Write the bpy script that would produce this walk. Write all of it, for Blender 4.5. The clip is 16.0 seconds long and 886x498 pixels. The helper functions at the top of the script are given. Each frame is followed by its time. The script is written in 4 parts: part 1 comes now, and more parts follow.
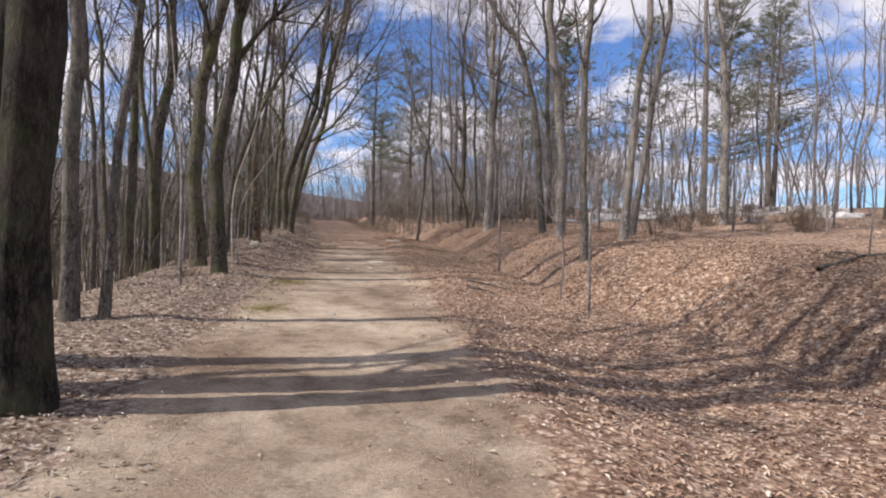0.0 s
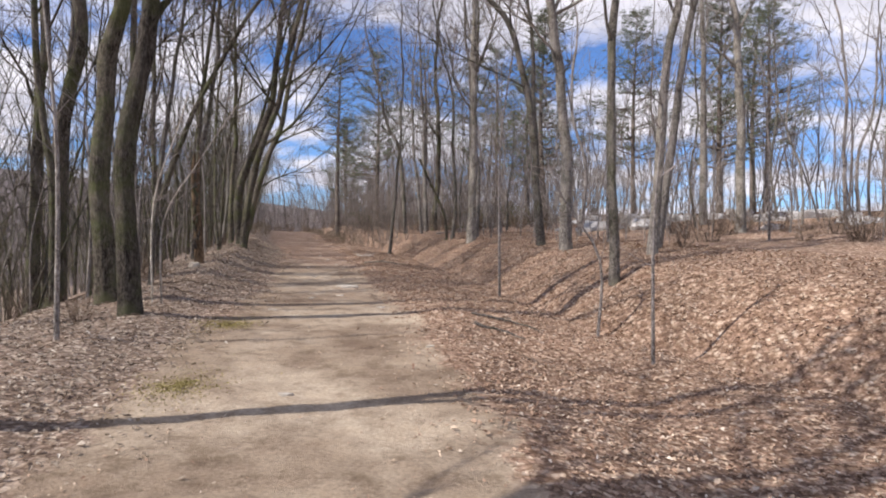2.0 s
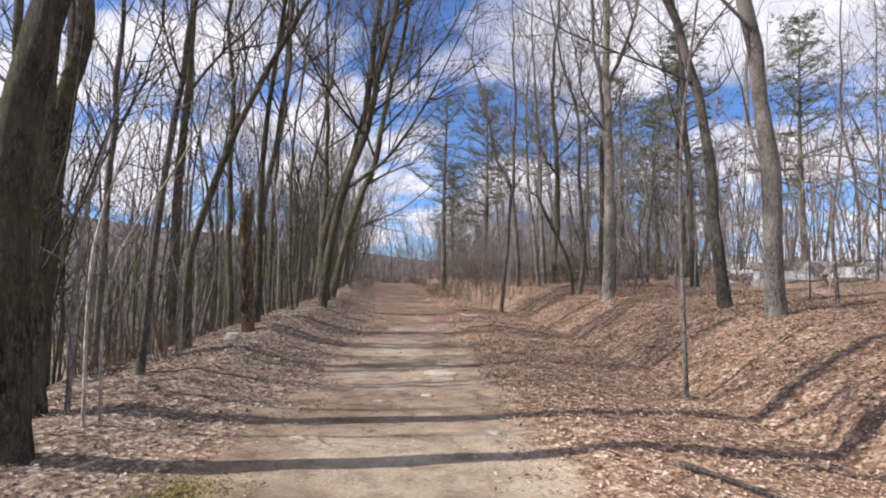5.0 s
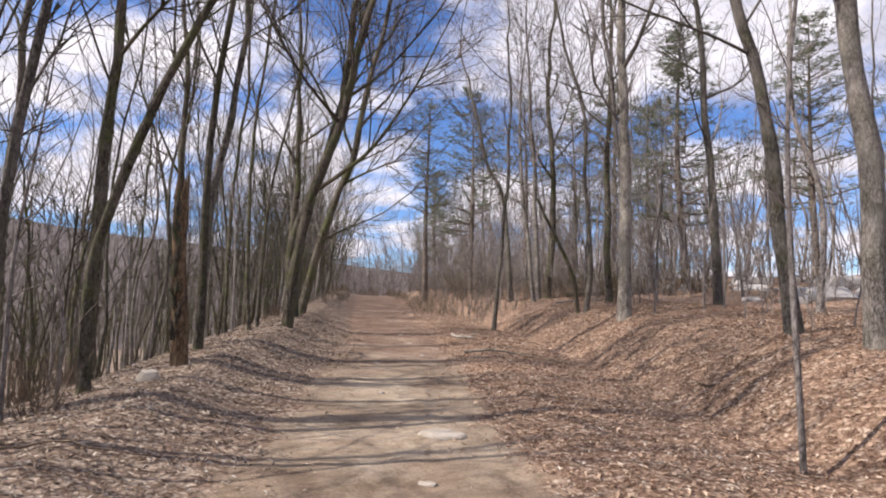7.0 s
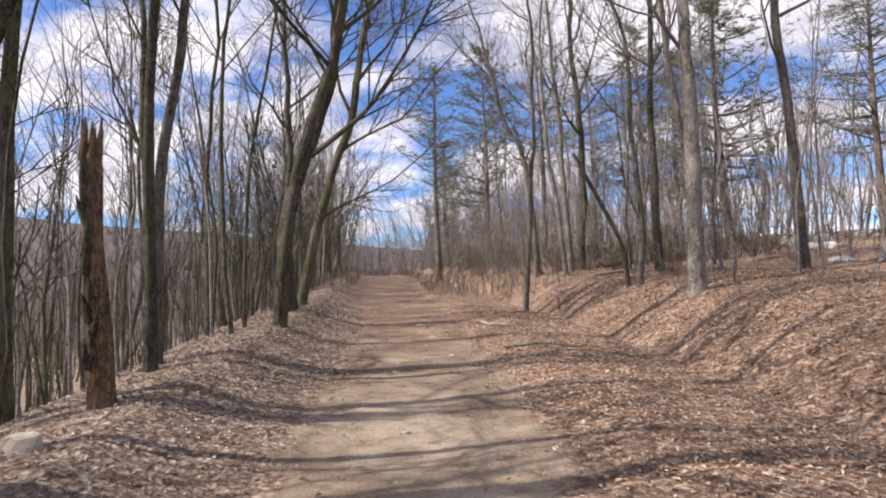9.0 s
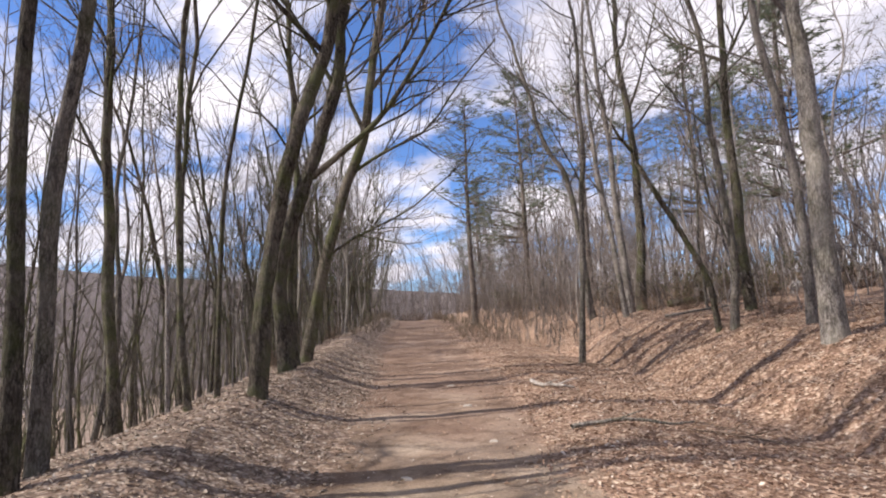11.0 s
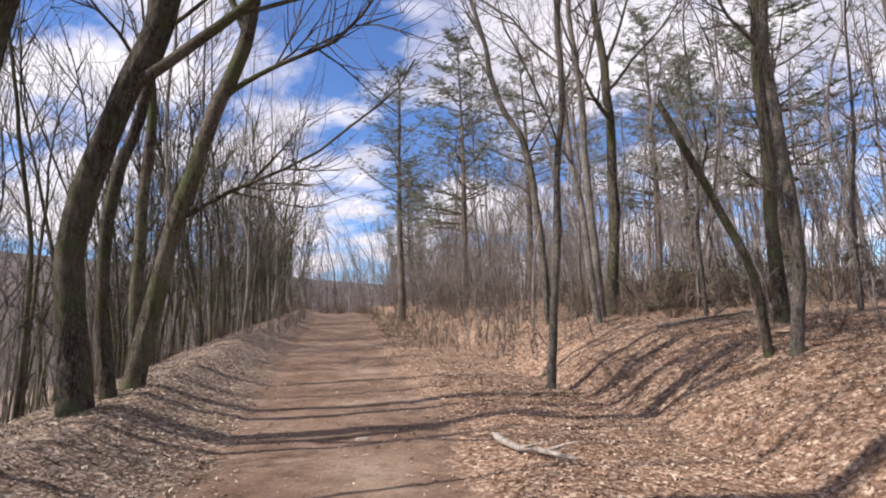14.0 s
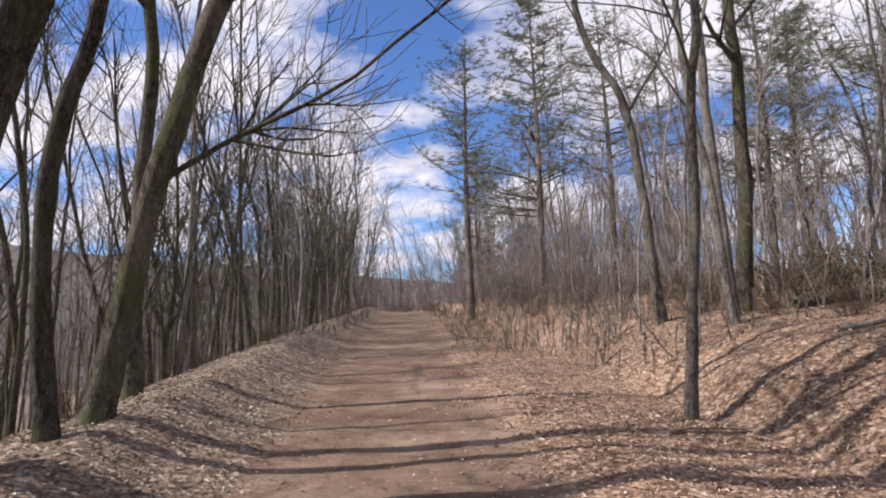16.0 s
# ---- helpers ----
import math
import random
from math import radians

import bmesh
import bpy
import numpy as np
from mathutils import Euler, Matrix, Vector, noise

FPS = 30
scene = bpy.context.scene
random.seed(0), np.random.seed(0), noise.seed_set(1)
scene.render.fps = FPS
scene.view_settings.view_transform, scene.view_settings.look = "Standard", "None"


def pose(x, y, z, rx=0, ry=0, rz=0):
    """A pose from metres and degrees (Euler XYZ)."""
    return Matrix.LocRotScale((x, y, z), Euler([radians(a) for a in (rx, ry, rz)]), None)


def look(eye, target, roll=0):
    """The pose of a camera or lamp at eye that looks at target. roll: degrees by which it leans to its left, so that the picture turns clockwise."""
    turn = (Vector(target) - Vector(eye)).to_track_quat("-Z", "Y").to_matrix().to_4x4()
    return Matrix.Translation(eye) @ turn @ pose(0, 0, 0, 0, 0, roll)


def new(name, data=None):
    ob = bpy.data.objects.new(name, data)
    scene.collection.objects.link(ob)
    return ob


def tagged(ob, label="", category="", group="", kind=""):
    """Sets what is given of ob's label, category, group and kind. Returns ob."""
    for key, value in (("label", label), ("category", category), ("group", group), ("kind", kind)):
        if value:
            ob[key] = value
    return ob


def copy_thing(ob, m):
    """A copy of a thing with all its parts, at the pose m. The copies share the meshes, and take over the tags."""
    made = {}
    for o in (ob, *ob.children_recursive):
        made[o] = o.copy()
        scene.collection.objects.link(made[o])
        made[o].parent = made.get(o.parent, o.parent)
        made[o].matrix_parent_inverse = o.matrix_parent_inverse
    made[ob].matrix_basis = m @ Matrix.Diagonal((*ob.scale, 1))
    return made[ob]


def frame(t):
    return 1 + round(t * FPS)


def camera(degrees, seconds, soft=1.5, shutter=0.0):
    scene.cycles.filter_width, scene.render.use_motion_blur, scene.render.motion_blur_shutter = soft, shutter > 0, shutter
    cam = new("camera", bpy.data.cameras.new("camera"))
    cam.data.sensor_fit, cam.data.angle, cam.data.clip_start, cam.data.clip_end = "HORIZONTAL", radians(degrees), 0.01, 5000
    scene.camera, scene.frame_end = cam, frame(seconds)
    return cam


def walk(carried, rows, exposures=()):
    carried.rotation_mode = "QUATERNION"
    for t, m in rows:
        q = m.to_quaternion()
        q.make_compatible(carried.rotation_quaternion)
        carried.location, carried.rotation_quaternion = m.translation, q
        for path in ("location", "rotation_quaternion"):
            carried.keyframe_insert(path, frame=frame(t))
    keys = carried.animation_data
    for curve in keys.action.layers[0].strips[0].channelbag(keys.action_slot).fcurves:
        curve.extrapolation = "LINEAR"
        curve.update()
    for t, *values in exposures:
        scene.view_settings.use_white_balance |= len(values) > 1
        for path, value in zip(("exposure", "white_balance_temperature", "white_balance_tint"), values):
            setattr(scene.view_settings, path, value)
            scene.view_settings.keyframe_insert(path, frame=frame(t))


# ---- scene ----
cam = camera(73.0, 16.0, soft=1.95)
PATH = [
    (0, (0.832, 0.544, 1.285), (0.702, 2.54, 1.253), 1.9),
    (0.5, (0.659, 1.196, 1.308), (0.347, 3.165, 1.46), 1.9),
    (1, (0.431, 1.819, 1.358), (0.34, 3.817, 1.365), 4.9),
    (1.5, (0.35, 2.508, 1.398), (0.128, 4.495, 1.421), 0.4),
    (2, (0.245, 3.09, 1.444), (0.232, 5.09, 1.442), 1.0),
    (2.5, (0.218, 3.723, 1.482), (0.01, 5.711, 1.544), -0.4),
    (3, (0.038, 4.291, 1.57), (0.05, 6.291, 1.547), -2.1),
    (3.5, (0.139, 4.99, 1.494), (-0.124, 6.964, 1.683), -2.9),
    (4, (-0.087, 5.606, 1.577), (-0.223, 7.597, 1.708), 0.8),
    (4.5, (-0.027, 6.233, 1.596), (-0.36, 8.2, 1.74), -2.0),
    (4.7, (-0.084, 6.518, 1.613), (-0.47, 8.474, 1.773), 0.8),
    (6.8, (-0.774, 8.847, 1.769), (-1.115, 10.812, 1.919), 1.4),
    (7, (-0.834, 9.044, 1.764), (-1.138, 11.01, 1.964), 1.4),
    (7.5, (-1.014, 9.638, 1.806), (-1.26, 11.623, 1.83), 2.3),
    (8, (-1.197, 10.283, 1.842), (-1.563, 12.248, 1.913), 3.2),
    (8.5, (-1.37, 10.755, 1.895), (-1.596, 12.742, 1.951), 0.8),
    (9, (-1.468, 11.367, 1.916), (-1.804, 13.336, 2.035), -1.7),
    (9.5, (-1.65, 11.869, 1.974), (-1.886, 13.851, 2.103), -1.9),
    (10, (-1.706, 12.505, 1.98), (-2.147, 14.447, 2.167), -3.2),
    (10.2, (-1.759, 12.745, 1.96), (-2.189, 14.682, 2.208), -3.4),
    (12.3, (-2.113, 15.559, 2.142), (-2.564, 17.487, 2.423), -1.5),
    (12.5, (-2.198, 15.767, 2.155), (-2.551, 17.711, 2.469), -0.7),
    (13, (-2.336, 16.395, 2.175), (-2.69, 18.345, 2.443), -5.4),
    (13.5, (-2.435, 16.939, 2.202), (-2.831, 18.878, 2.489), -2.9),
    (14, (-2.575, 17.456, 2.239), (-2.785, 19.432, 2.471), -1.4),
    (14.5, (-2.644, 18.058, 2.232), (-2.948, 20.015, 2.511), -1.8),
    (15, (-2.74, 18.626, 2.27), (-3.029, 20.593, 2.483), -3.0),
    (15.5, (-2.83, 19.24, 2.228), (-3.362, 21.137, 2.572), -1.3),
    (16, (-3.071, 19.799, 2.28), (-3.5, 21.739, 2.51), -1.6),
]
walk(cam, [(t, look(eye, target, roll)) for t, eye, target, roll in PATH], ((0.0, 0.18, 6380, 15), (4.5, 0.31, 6260, 14), (7.5, 0.37, 6520, 16), (9.0, 0.42, 6520, 16), (10.0, 0.42, 6480, 16), (13.5, 0.36, 6500, 16), (15.5, 0.29, 6400, 16), (16.0, 0.25, 6400, 16)))

# ---- light: late-March sun from the side of the valley, broken clouds ----
SUN_ELEV, SUN_AZ = 44.0, 23.0
CLOUD_DRIFT = (6.37, 8.82, -7.41)
sun_way = Vector((math.cos(radians(SUN_AZ)) * math.cos(radians(SUN_ELEV)), math.sin(radians(SUN_AZ)) * math.cos(radians(SUN_ELEV)), -math.sin(radians(SUN_ELEV))))
sun = new("sun", bpy.data.lights.new("sun", "SUN"))
sun.data.energy, sun.data.angle, sun.data.color = 4.9, radians(0.55), (1.0, 0.93, 0.83)
sun.matrix_world = look((0, 0, 40), Vector((0, 0, 40)) + sun_way)

world = bpy.data.worlds.new("sky")
scene.world = world
world.use_nodes = True


def node(nt, kind, **sets):
    n = nt.nodes.new(kind)
    for key, value in sets.items():
        n.inputs[key.replace("_", " ")].default_value = value
    return n


def ramp(nt, fac, stops):
    n = nt.nodes.new("ShaderNodeValToRGB")
    while len(n.color_ramp.elements) < len(stops):
        n.color_ramp.elements.new(0.5)
    for e, (p, c) in zip(n.color_ramp.elements, stops):
        e.position, e.color = p, (*c, 1) if isinstance(c, tuple) else (c, c, c, 1)
    nt.links.new(fac, n.inputs[0])
    return n.outputs[0]


def mix(nt, fac, a, b, mode="MIX"):
    n = nt.nodes.new("ShaderNodeMix")
    n.data_type, n.blend_type = "RGBA", mode
    for i, v in ((0, fac), (6, a), (7, b)):
        if isinstance(v, bpy.types.NodeSocket):
            nt.links.new(v, n.inputs[i])
        else:
            n.inputs[i].default_value = v if i == 0 else (*v, 1)
    return n.outputs[2]


def noise_tex(nt, vec, scale, detail=4.0, rough=0.55, out=0):
    n = node(nt, "ShaderNodeTexNoise", Scale=scale, Detail=detail, Roughness=rough)
    nt.links.new(vec, n.inputs[0])
    return n.outputs[out]


def build_sky():
    nt = world.node_tree
    nt.nodes.clear()
    out = nt.nodes.new("ShaderNodeOutputWorld")
    sky = nt.nodes.new("ShaderNodeTexSky")
    sky.sky_type, sky.sun_disc = "NISHITA", False
    sky.sun_elevation, sky.sun_rotation = radians(SUN_ELEV), radians(270 - SUN_AZ)
    sky.air_density, sky.dust_density, sky.ozone_density = 1.0, 0.3, 2.5
    blue = node(nt, "ShaderNodeBackground", Strength=0.105)
    tone = mix(nt, 1.0, sky.outputs[0], (0.72, 0.95, 1.3), "MULTIPLY")
    nt.links.new(tone, blue.inputs[0])
    co = nt.nodes.new("ShaderNodeTexCoord")
    sep = nt.nodes.new("ShaderNodeSeparateXYZ")
    nt.links.new(co.outputs["Generated"], sep.inputs[0])
    # flatten the direction on to a cloud deck
    up = nt.nodes.new("ShaderNodeMath")
    up.operation = "MAXIMUM"
    nt.links.new(sep.outputs[2], up.inputs[0])
    up.inputs[1].default_value = 0.0
    lift = nt.nodes.new("ShaderNodeMath")
    lift.operation = "ADD"
    nt.links.new(up.outputs[0], lift.inputs[0])
    lift.inputs[1].default_value = 0.22
    com = nt.nodes.new("ShaderNodeCombineXYZ")
    for i in (0, 1):
        d = nt.nodes.new("ShaderNodeMath")
        d.operation = "DIVIDE"
        nt.links.new(sep.outputs[i], d.inputs[0])
        nt.links.new(lift.outputs[0], d.inputs[1])
        nt.links.new(d.outputs[0], com.inputs[i])
    drift = nt.nodes.new("ShaderNodeVectorMath")
    drift.operation = "ADD"
    nt.links.new(com.outputs[0], drift.inputs[0])
    drift.inputs[1].default_value = CLOUD_DRIFT
    big = noise_tex(nt, drift.outputs[0], 1.9, 8.0, 0.56)
    cover = ramp(nt, big, ((0.42, 0.0), (0.54, 1.0)))
    fine = noise_tex(nt, drift.outputs[0], 3.2, 6.0, 0.6)
    shade = ramp(nt, fine, ((0.32, (0.56, 0.57, 0.66)), (0.6, (0.98, 0.96, 1.0))))
    white = node(nt, "ShaderNodeBackground", Strength=0.9)
    nt.links.new(shade, white.inputs[0])
    both = nt.nodes.new("ShaderNodeMixShader")
    nt.links.new(cover, both.inputs[0])
    nt.links.new(blue.outputs[0], both.inputs[1])
    nt.links.new(white.outputs[0], both.inputs[2])
    nt.links.new(both.outputs[0], out.inputs[0])


build_sky()


# ---- materials ----
def material(name):
    m = bpy.data.materials.new(name)
    m.use_nodes = True
    nt = m.node_tree
    bsdf = nt.nodes["Principled BSDF"]
    co = nt.nodes.new("ShaderNodeTexCoord")
    return m, nt, bsdf, co


def bump(nt, bsdf, height, strength, distance):
    b = node(nt, "ShaderNodeBump", Strength=strength, Distance=distance)
    nt.links.new(height, b.inputs["Height"])
    nt.links.new(b.outputs[0], bsdf.inputs["Normal"])


def stretched(nt, vec, sx, sy, sz):
    m = nt.nodes.new("ShaderNodeMapping")
    m.inputs["Scale"].default_value = (sx, sy, sz)
    nt.links.new(vec, m.inputs[0])
    return m.outputs[0]


def bark_material(name, dark, light, moss=0.0, relief=0.03, furrow=9.0):
    m, nt, bsdf, co = material(name)
    vec = co.outputs["Object"]
    rnd = nt.nodes.new("ShaderNodeObjectInfo").outputs["Random"]
    long = stretched(nt, vec, furrow, furrow, furrow * 0.3)
    v = nt.nodes.new("ShaderNodeTexVoronoi")
    v.feature = "DISTANCE_TO_EDGE"
    v.inputs["Scale"].default_value = 2.6
    wv = nt.nodes.new("ShaderNodeVectorMath")
    wv.operation = "MULTIPLY_ADD"
    nt.links.new(noise_tex(nt, long, 1.3, 5.0, 0.7, 1), wv.inputs[0])
    wv.inputs[1].default_value = (1.1, 1.1, 1.1)
    nt.links.new(long, wv.inputs[2])
    warp = wv.outputs[0]
    nt.links.new(warp, v.inputs[0])
    ridge = noise_tex(nt, long, 1.7, 8.0, 0.8)
    col = ramp(nt, ridge, ((0.42, dark), (0.57, light)))
    cracks = ramp(nt, v.outputs["Distance"], ((0.0, (0.22, 0.2, 0.18)), (0.16, (1.0, 1.0, 1.0))))
    col = mix(nt, 0.85, col, cracks, "MULTIPLY")
    patch = ramp(nt, noise_tex(nt, vec, 1.7, 4.0), ((0.45, 0.0), (0.7, 0.55)))
    col = mix(nt, patch, col, tuple(min(1, c * 1.5) for c in light))
    if moss:
        green = ramp(nt, noise_tex(nt, vec, 2.3, 5.0, 0.65), ((0.46, 0.0), (0.62, moss)))
        col = mix(nt, green, col, (0.13, 0.15, 0.06))
    tint = ramp(nt, rnd, ((0.0, (0.72, 0.70, 0.70)), (1.0, (1.15, 1.13, 1.08))))
    col = mix(nt, 1.0, col, tint, "MULTIPLY")
    nt.links.new(col, bsdf.inputs["Base Color"])
    bsdf.inputs["Roughness"].default_value = 0.92
    bsdf.inputs["Specular IOR Level"].default_value = 0.2
    h = nt.nodes.new("ShaderNodeMath")
    h.operation = "ADD"
    nt.links.new(ridge, h.inputs[0])
    nt.links.new(v.outputs["Distance"], h.inputs[1])
    bump(nt, bsdf, h.outputs[0], 0.9, relief)
    return m


BARK_OAK = bark_material("oak_bark", (0.045, 0.037, 0.03), (0.235, 0.21, 0.172), 0.7, 0.05, 15.0)
# oak bark darkened: the shade on the near trunks is put into the colour
BARK_SHADED = bark_material("shaded_oak_bark", (0.018, 0.014, 0.012), (0.10, 0.086, 0.07), 0.3, 0.05, 13.0)
BARK_GREY = bark_material("grey_bark", (0.075, 0.068, 0.062), (0.27, 0.248, 0.225), 0.3, 0.03, 17.0)
BARK_PALE = bark_material("pale_bark", (0.16, 0.148, 0.134), (0.42, 0.392, 0.36), 0.2, 0.03, 14.0)
# paler bark: haze and sunlit sides of far trees put into the colour
BARK_FAR = bark_material("hazed_bark", (0.17, 0.156, 0.146), (0.42, 0.388, 0.366), 0.0, 0.02, 10.0)
BARK_PINE = bark_material("pine_bark", (0.11, 0.09, 0.078), (0.29, 0.25, 0.215), 0.0, 0.03, 10.0)
BARK_DEAD = bark_material("dead_wood", (0.07, 0.05, 0.035), (0.23, 0.16, 0.10), 0.0, 0.02, 12.0)
TWIG = bark_material("twig_bark", (0.16, 0.138, 0.132), (0.34, 0.302, 0.29), 0.0, 0.003, 30.0)
BARK_BRUSH = bark_material("brush_bark", (0.12, 0.104, 0.094), (0.28, 0.245, 0.22), 0.0, 0.004, 30.0)
BLEACHED = bark_material("bleached_wood", (0.32, 0.29, 0.25), (0.62, 0.58, 0.52), 0.0, 0.01, 14.0)
TWIG_BRUSH = bark_material("brush_twig", (0.12, 0.09, 0.07), (0.27, 0.205, 0.155), 0.0, 0.003, 30.0)


def leaf_material(name, stops, rough=0.75, sheen=0.0):
    m, nt, bsdf, co = material(name)
    g = nt.nodes.new("ShaderNodeNewGeometry")
    col = ramp(nt, g.outputs["Random Per Island"], stops)
    spots = ramp(nt, noise_tex(nt, co.outputs["Object"], 60.0, 3.0), ((0.3, (0.72, 0.7, 0.68)), (0.7, (1.1, 1.1, 1.1))))
    nt.links.new(mix(nt, 1.0, col, spots, "MULTIPLY"), bsdf.inputs["Base Color"])
    bsdf.inputs["Roughness"].default_value = rough
    bsdf.inputs["Specular IOR Level"].default_value = 0.3
    return m


LEAF = leaf_material("dry_leaf", ((0.0, (0.22, 0.13, 0.09)), (0.3, (0.35, 0.232, 0.158)), (0.65, (0.48, 0.35, 0.252)), (0.9, (0.58, 0.465, 0.352)), (1.0, (0.72, 0.64, 0.54))))
LEAF_OLD = leaf_material("old_leaf", ((0.0, (0.13, 0.098, 0.072)), (0.3, (0.235, 0.188, 0.144)), (0.65, (0.35, 0.292, 0.228)), (0.9, (0.47, 0.408, 0.33)), (1.0, (0.6, 0.55, 0.47))))
NEEDLE = leaf_material("pine_needles", ((0.0, (0.1, 0.13, 0.085)), (0.6, (0.18, 0.21, 0.135)), (1.0, (0.28, 0.29, 0.2))), 0.6)
EVERGREEN = leaf_material("evergreen_leaf", ((0.0, (0.06, 0.075, 0.03)), (1.0, (0.17, 0.16, 0.07))), 0.6)
MOSS = leaf_material("moss", ((0.0, (0.24, 0.2, 0.07)), (1.0, (0.4, 0.34, 0.15))), 0.95)
GRASS_DRY = leaf_material("dry_grass", ((0.0, (0.14, 0.112, 0.08)), (1.0, (0.26, 0.215, 0.155))), 0.85)


def ground_material():
    m, nt, bsdf, co = material("forest_floor")
    vec = co.outputs["Object"]
    mask = nt.nodes.new("ShaderNodeAttribute")
    mask.attribute_name = "dirt"
    # trodden dirt: pale dusty middle, darker damp hollows, grit
    broad = noise_tex(nt, vec, 0.9, 5.0, 0.6)
    dirt = ramp(nt, broad, ((0.3, (0.18, 0.127, 0.09)), (0.47, (0.32, 0.25, 0.182)), (0.68, (0.51, 0.425, 0.322))))
    loam = ramp(nt, broad, ((0.3, (0.16, 0.105, 0.075)), (0.5, (0.245, 0.17, 0.125)), (0.7, (0.36, 0.275, 0.21))))
    at = nt.nodes.new("ShaderNodeSeparateXYZ")
    nt.links.new(vec, at.inputs[0])
    run = nt.nodes.new("ShaderNodeMapRange")
    run.inputs["From Min"].default_value, run.inputs["From Max"].default_value = 16.5, 26.0
    nt.links.new(at.outputs[1], run.inputs[0])
    blend = nt.nodes.new("ShaderNodeMath")
    blend.operation = "ADD"
    nt.links.new(run.outputs[0], blend.inputs[0])
    nt.links.new(noise_tex(nt, vec, 0.5, 4.0), blend.inputs[1])
    dirt = mix(nt, ramp(nt, blend.outputs[0], ((0.55, 0.0), (1.25, 1.0))), dirt, loam)
    grit = noise_tex(nt, vec, 42.0, 6.0, 0.75)
    dirt = mix(nt, 1.0, dirt, ramp(nt, grit, ((0.32, (0.66, 0.64, 0.62)), (0.66, (1.12, 1.12, 1.12)))), "MULTIPLY")
    clods = noise_tex(nt, vec, 4.2, 5.0, 0.7)
    dirt = mix(nt, 1.0, dirt, ramp(nt, clods, ((0.36, (0.68, 0.65, 0.62)), (0.5, (1.0, 1.0, 1.0)), (0.66, (1.12, 1.11, 1.09)))), "MULTIPLY")
    # leaf mould: scraps of leaf, the shadow between them put into the colour
    v = nt.nodes.new("ShaderNodeTexVoronoi")
    v.inputs["Scale"].default_value = 24.0
    sway = mix(nt, 0.12, vec, noise_tex(nt, vec, 9.0, 3.0, 0.6, 1))
    nt.links.new(sway, v.inputs[0])
    bw = nt.nodes.new("ShaderNodeSeparateColor")
    nt.links.new(v.outputs["Color"], bw.inputs[0])
    scraps = ramp(nt, bw.outputs[0], ((0.0, (0.19, 0.125, 0.092)), (0.4, (0.33, 0.23, 0.17)), (0.8, (0.46, 0.345, 0.262)), (1.0, (0.60, 0.50, 0.40))))
    gap_shade = ramp(nt, v.outputs["Distance"], ((0.25, (1.0, 1.0, 1.0)), (0.7, (0.5, 0.46, 0.42))))
    scraps = mix(nt, 1.0, scraps, gap_shade, "MULTIPLY")
    scraps = mix(nt, 1.0, scraps, ramp(nt, noise_tex(nt, vec, 0.55, 4.0), ((0.35, (0.8, 0.78, 0.76)), (0.65, (1.12, 1.08, 1.04)))), "MULTIPLY")
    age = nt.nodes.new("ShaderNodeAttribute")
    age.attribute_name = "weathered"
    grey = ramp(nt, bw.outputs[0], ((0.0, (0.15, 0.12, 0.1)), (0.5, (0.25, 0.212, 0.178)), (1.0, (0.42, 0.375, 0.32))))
    scraps = mix(nt, age.outputs["Fac"], scraps, mix(nt, 1.0, grey, gap_shade, "MULTIPLY"))
    edge = noise_tex(nt, vec, 3.5, 5.0, 0.7)
    a = nt.nodes.new("ShaderNodeMath")
    a.operation = "ADD"
    nt.links.new(mask.outputs["Fac"], a.inputs[0])
    nt.links.new(edge, a.inputs[1])
    fac = ramp(nt, a.outputs[0], ((0.8, 0.0), (1.2, 1.0)))
    nt.links.new(mix(nt, fac, scraps, dirt), bsdf.inputs["Base Color"])
    bsdf.inputs["Roughness"].default_value = 0.95
    bsdf.inputs["Specular IOR Level"].default_value = 0.15
    h = mix(nt, fac, v.outputs["Distance"], grit)
    bump(nt, bsdf, h, 0.8, 0.02)
    return m


def rock_material(name, dark, light):
    m, nt, bsdf, co = material(name)
    vec = co.outputs["Object"]
    col = ramp(nt, noise_tex(nt, vec, 5.0, 7.0, 0.65), ((0.3, dark), (0.7, light)))
    lich = ramp(nt, noise_tex(nt, vec, 11.0, 4.0), ((0.6, 0.0), (0.7, 0.5)))
    col = mix(nt, lich, col, tuple(c * 1.2 for c in light))
    nt.links.new(col, bsdf.inputs["Base Color"])
    bsdf.inputs["Roughness"].default_value = 0.9
    bump(nt, bsdf, noise_tex(nt, vec, 22.0, 7.0, 0.7), 0.7, 0.02)
    return m


ROCK_PALE = rock_material("pale_stone", (0.30, 0.26, 0.21), (0.52, 0.47, 0.40))
ROCK_GREY = rock_material("grey_stone", (0.30, 0.29, 0.28), (0.58, 0.56, 0.53))
GROUND = ground_material()

# ---- lie of the land ----
SLOPE = math.tan(radians(2.76))
LINE_Y = (-60, -10, 0, 6.2, 9.2, 14, 19, 22.8, 26, 32.3, 45, 60, 140)
LINE_X = (14, 3.1, 0.95, -0.4, -1.07, -2.05, -3.25, -4.15, -5.1, -7.1, -10.7, -15.2, -39)
BANK_R = (-90, -45, -22, -12, -7, -4.6, -3.4, -2.6, -2.1, -1.5, -1, 0, 1, 1.8, 2.6, 3.6, 4.2, 5, 6, 7, 9, 12, 20, 45, 90)


def trail_x(y):
    return np.interp(y, LINE_Y, LINE_X)


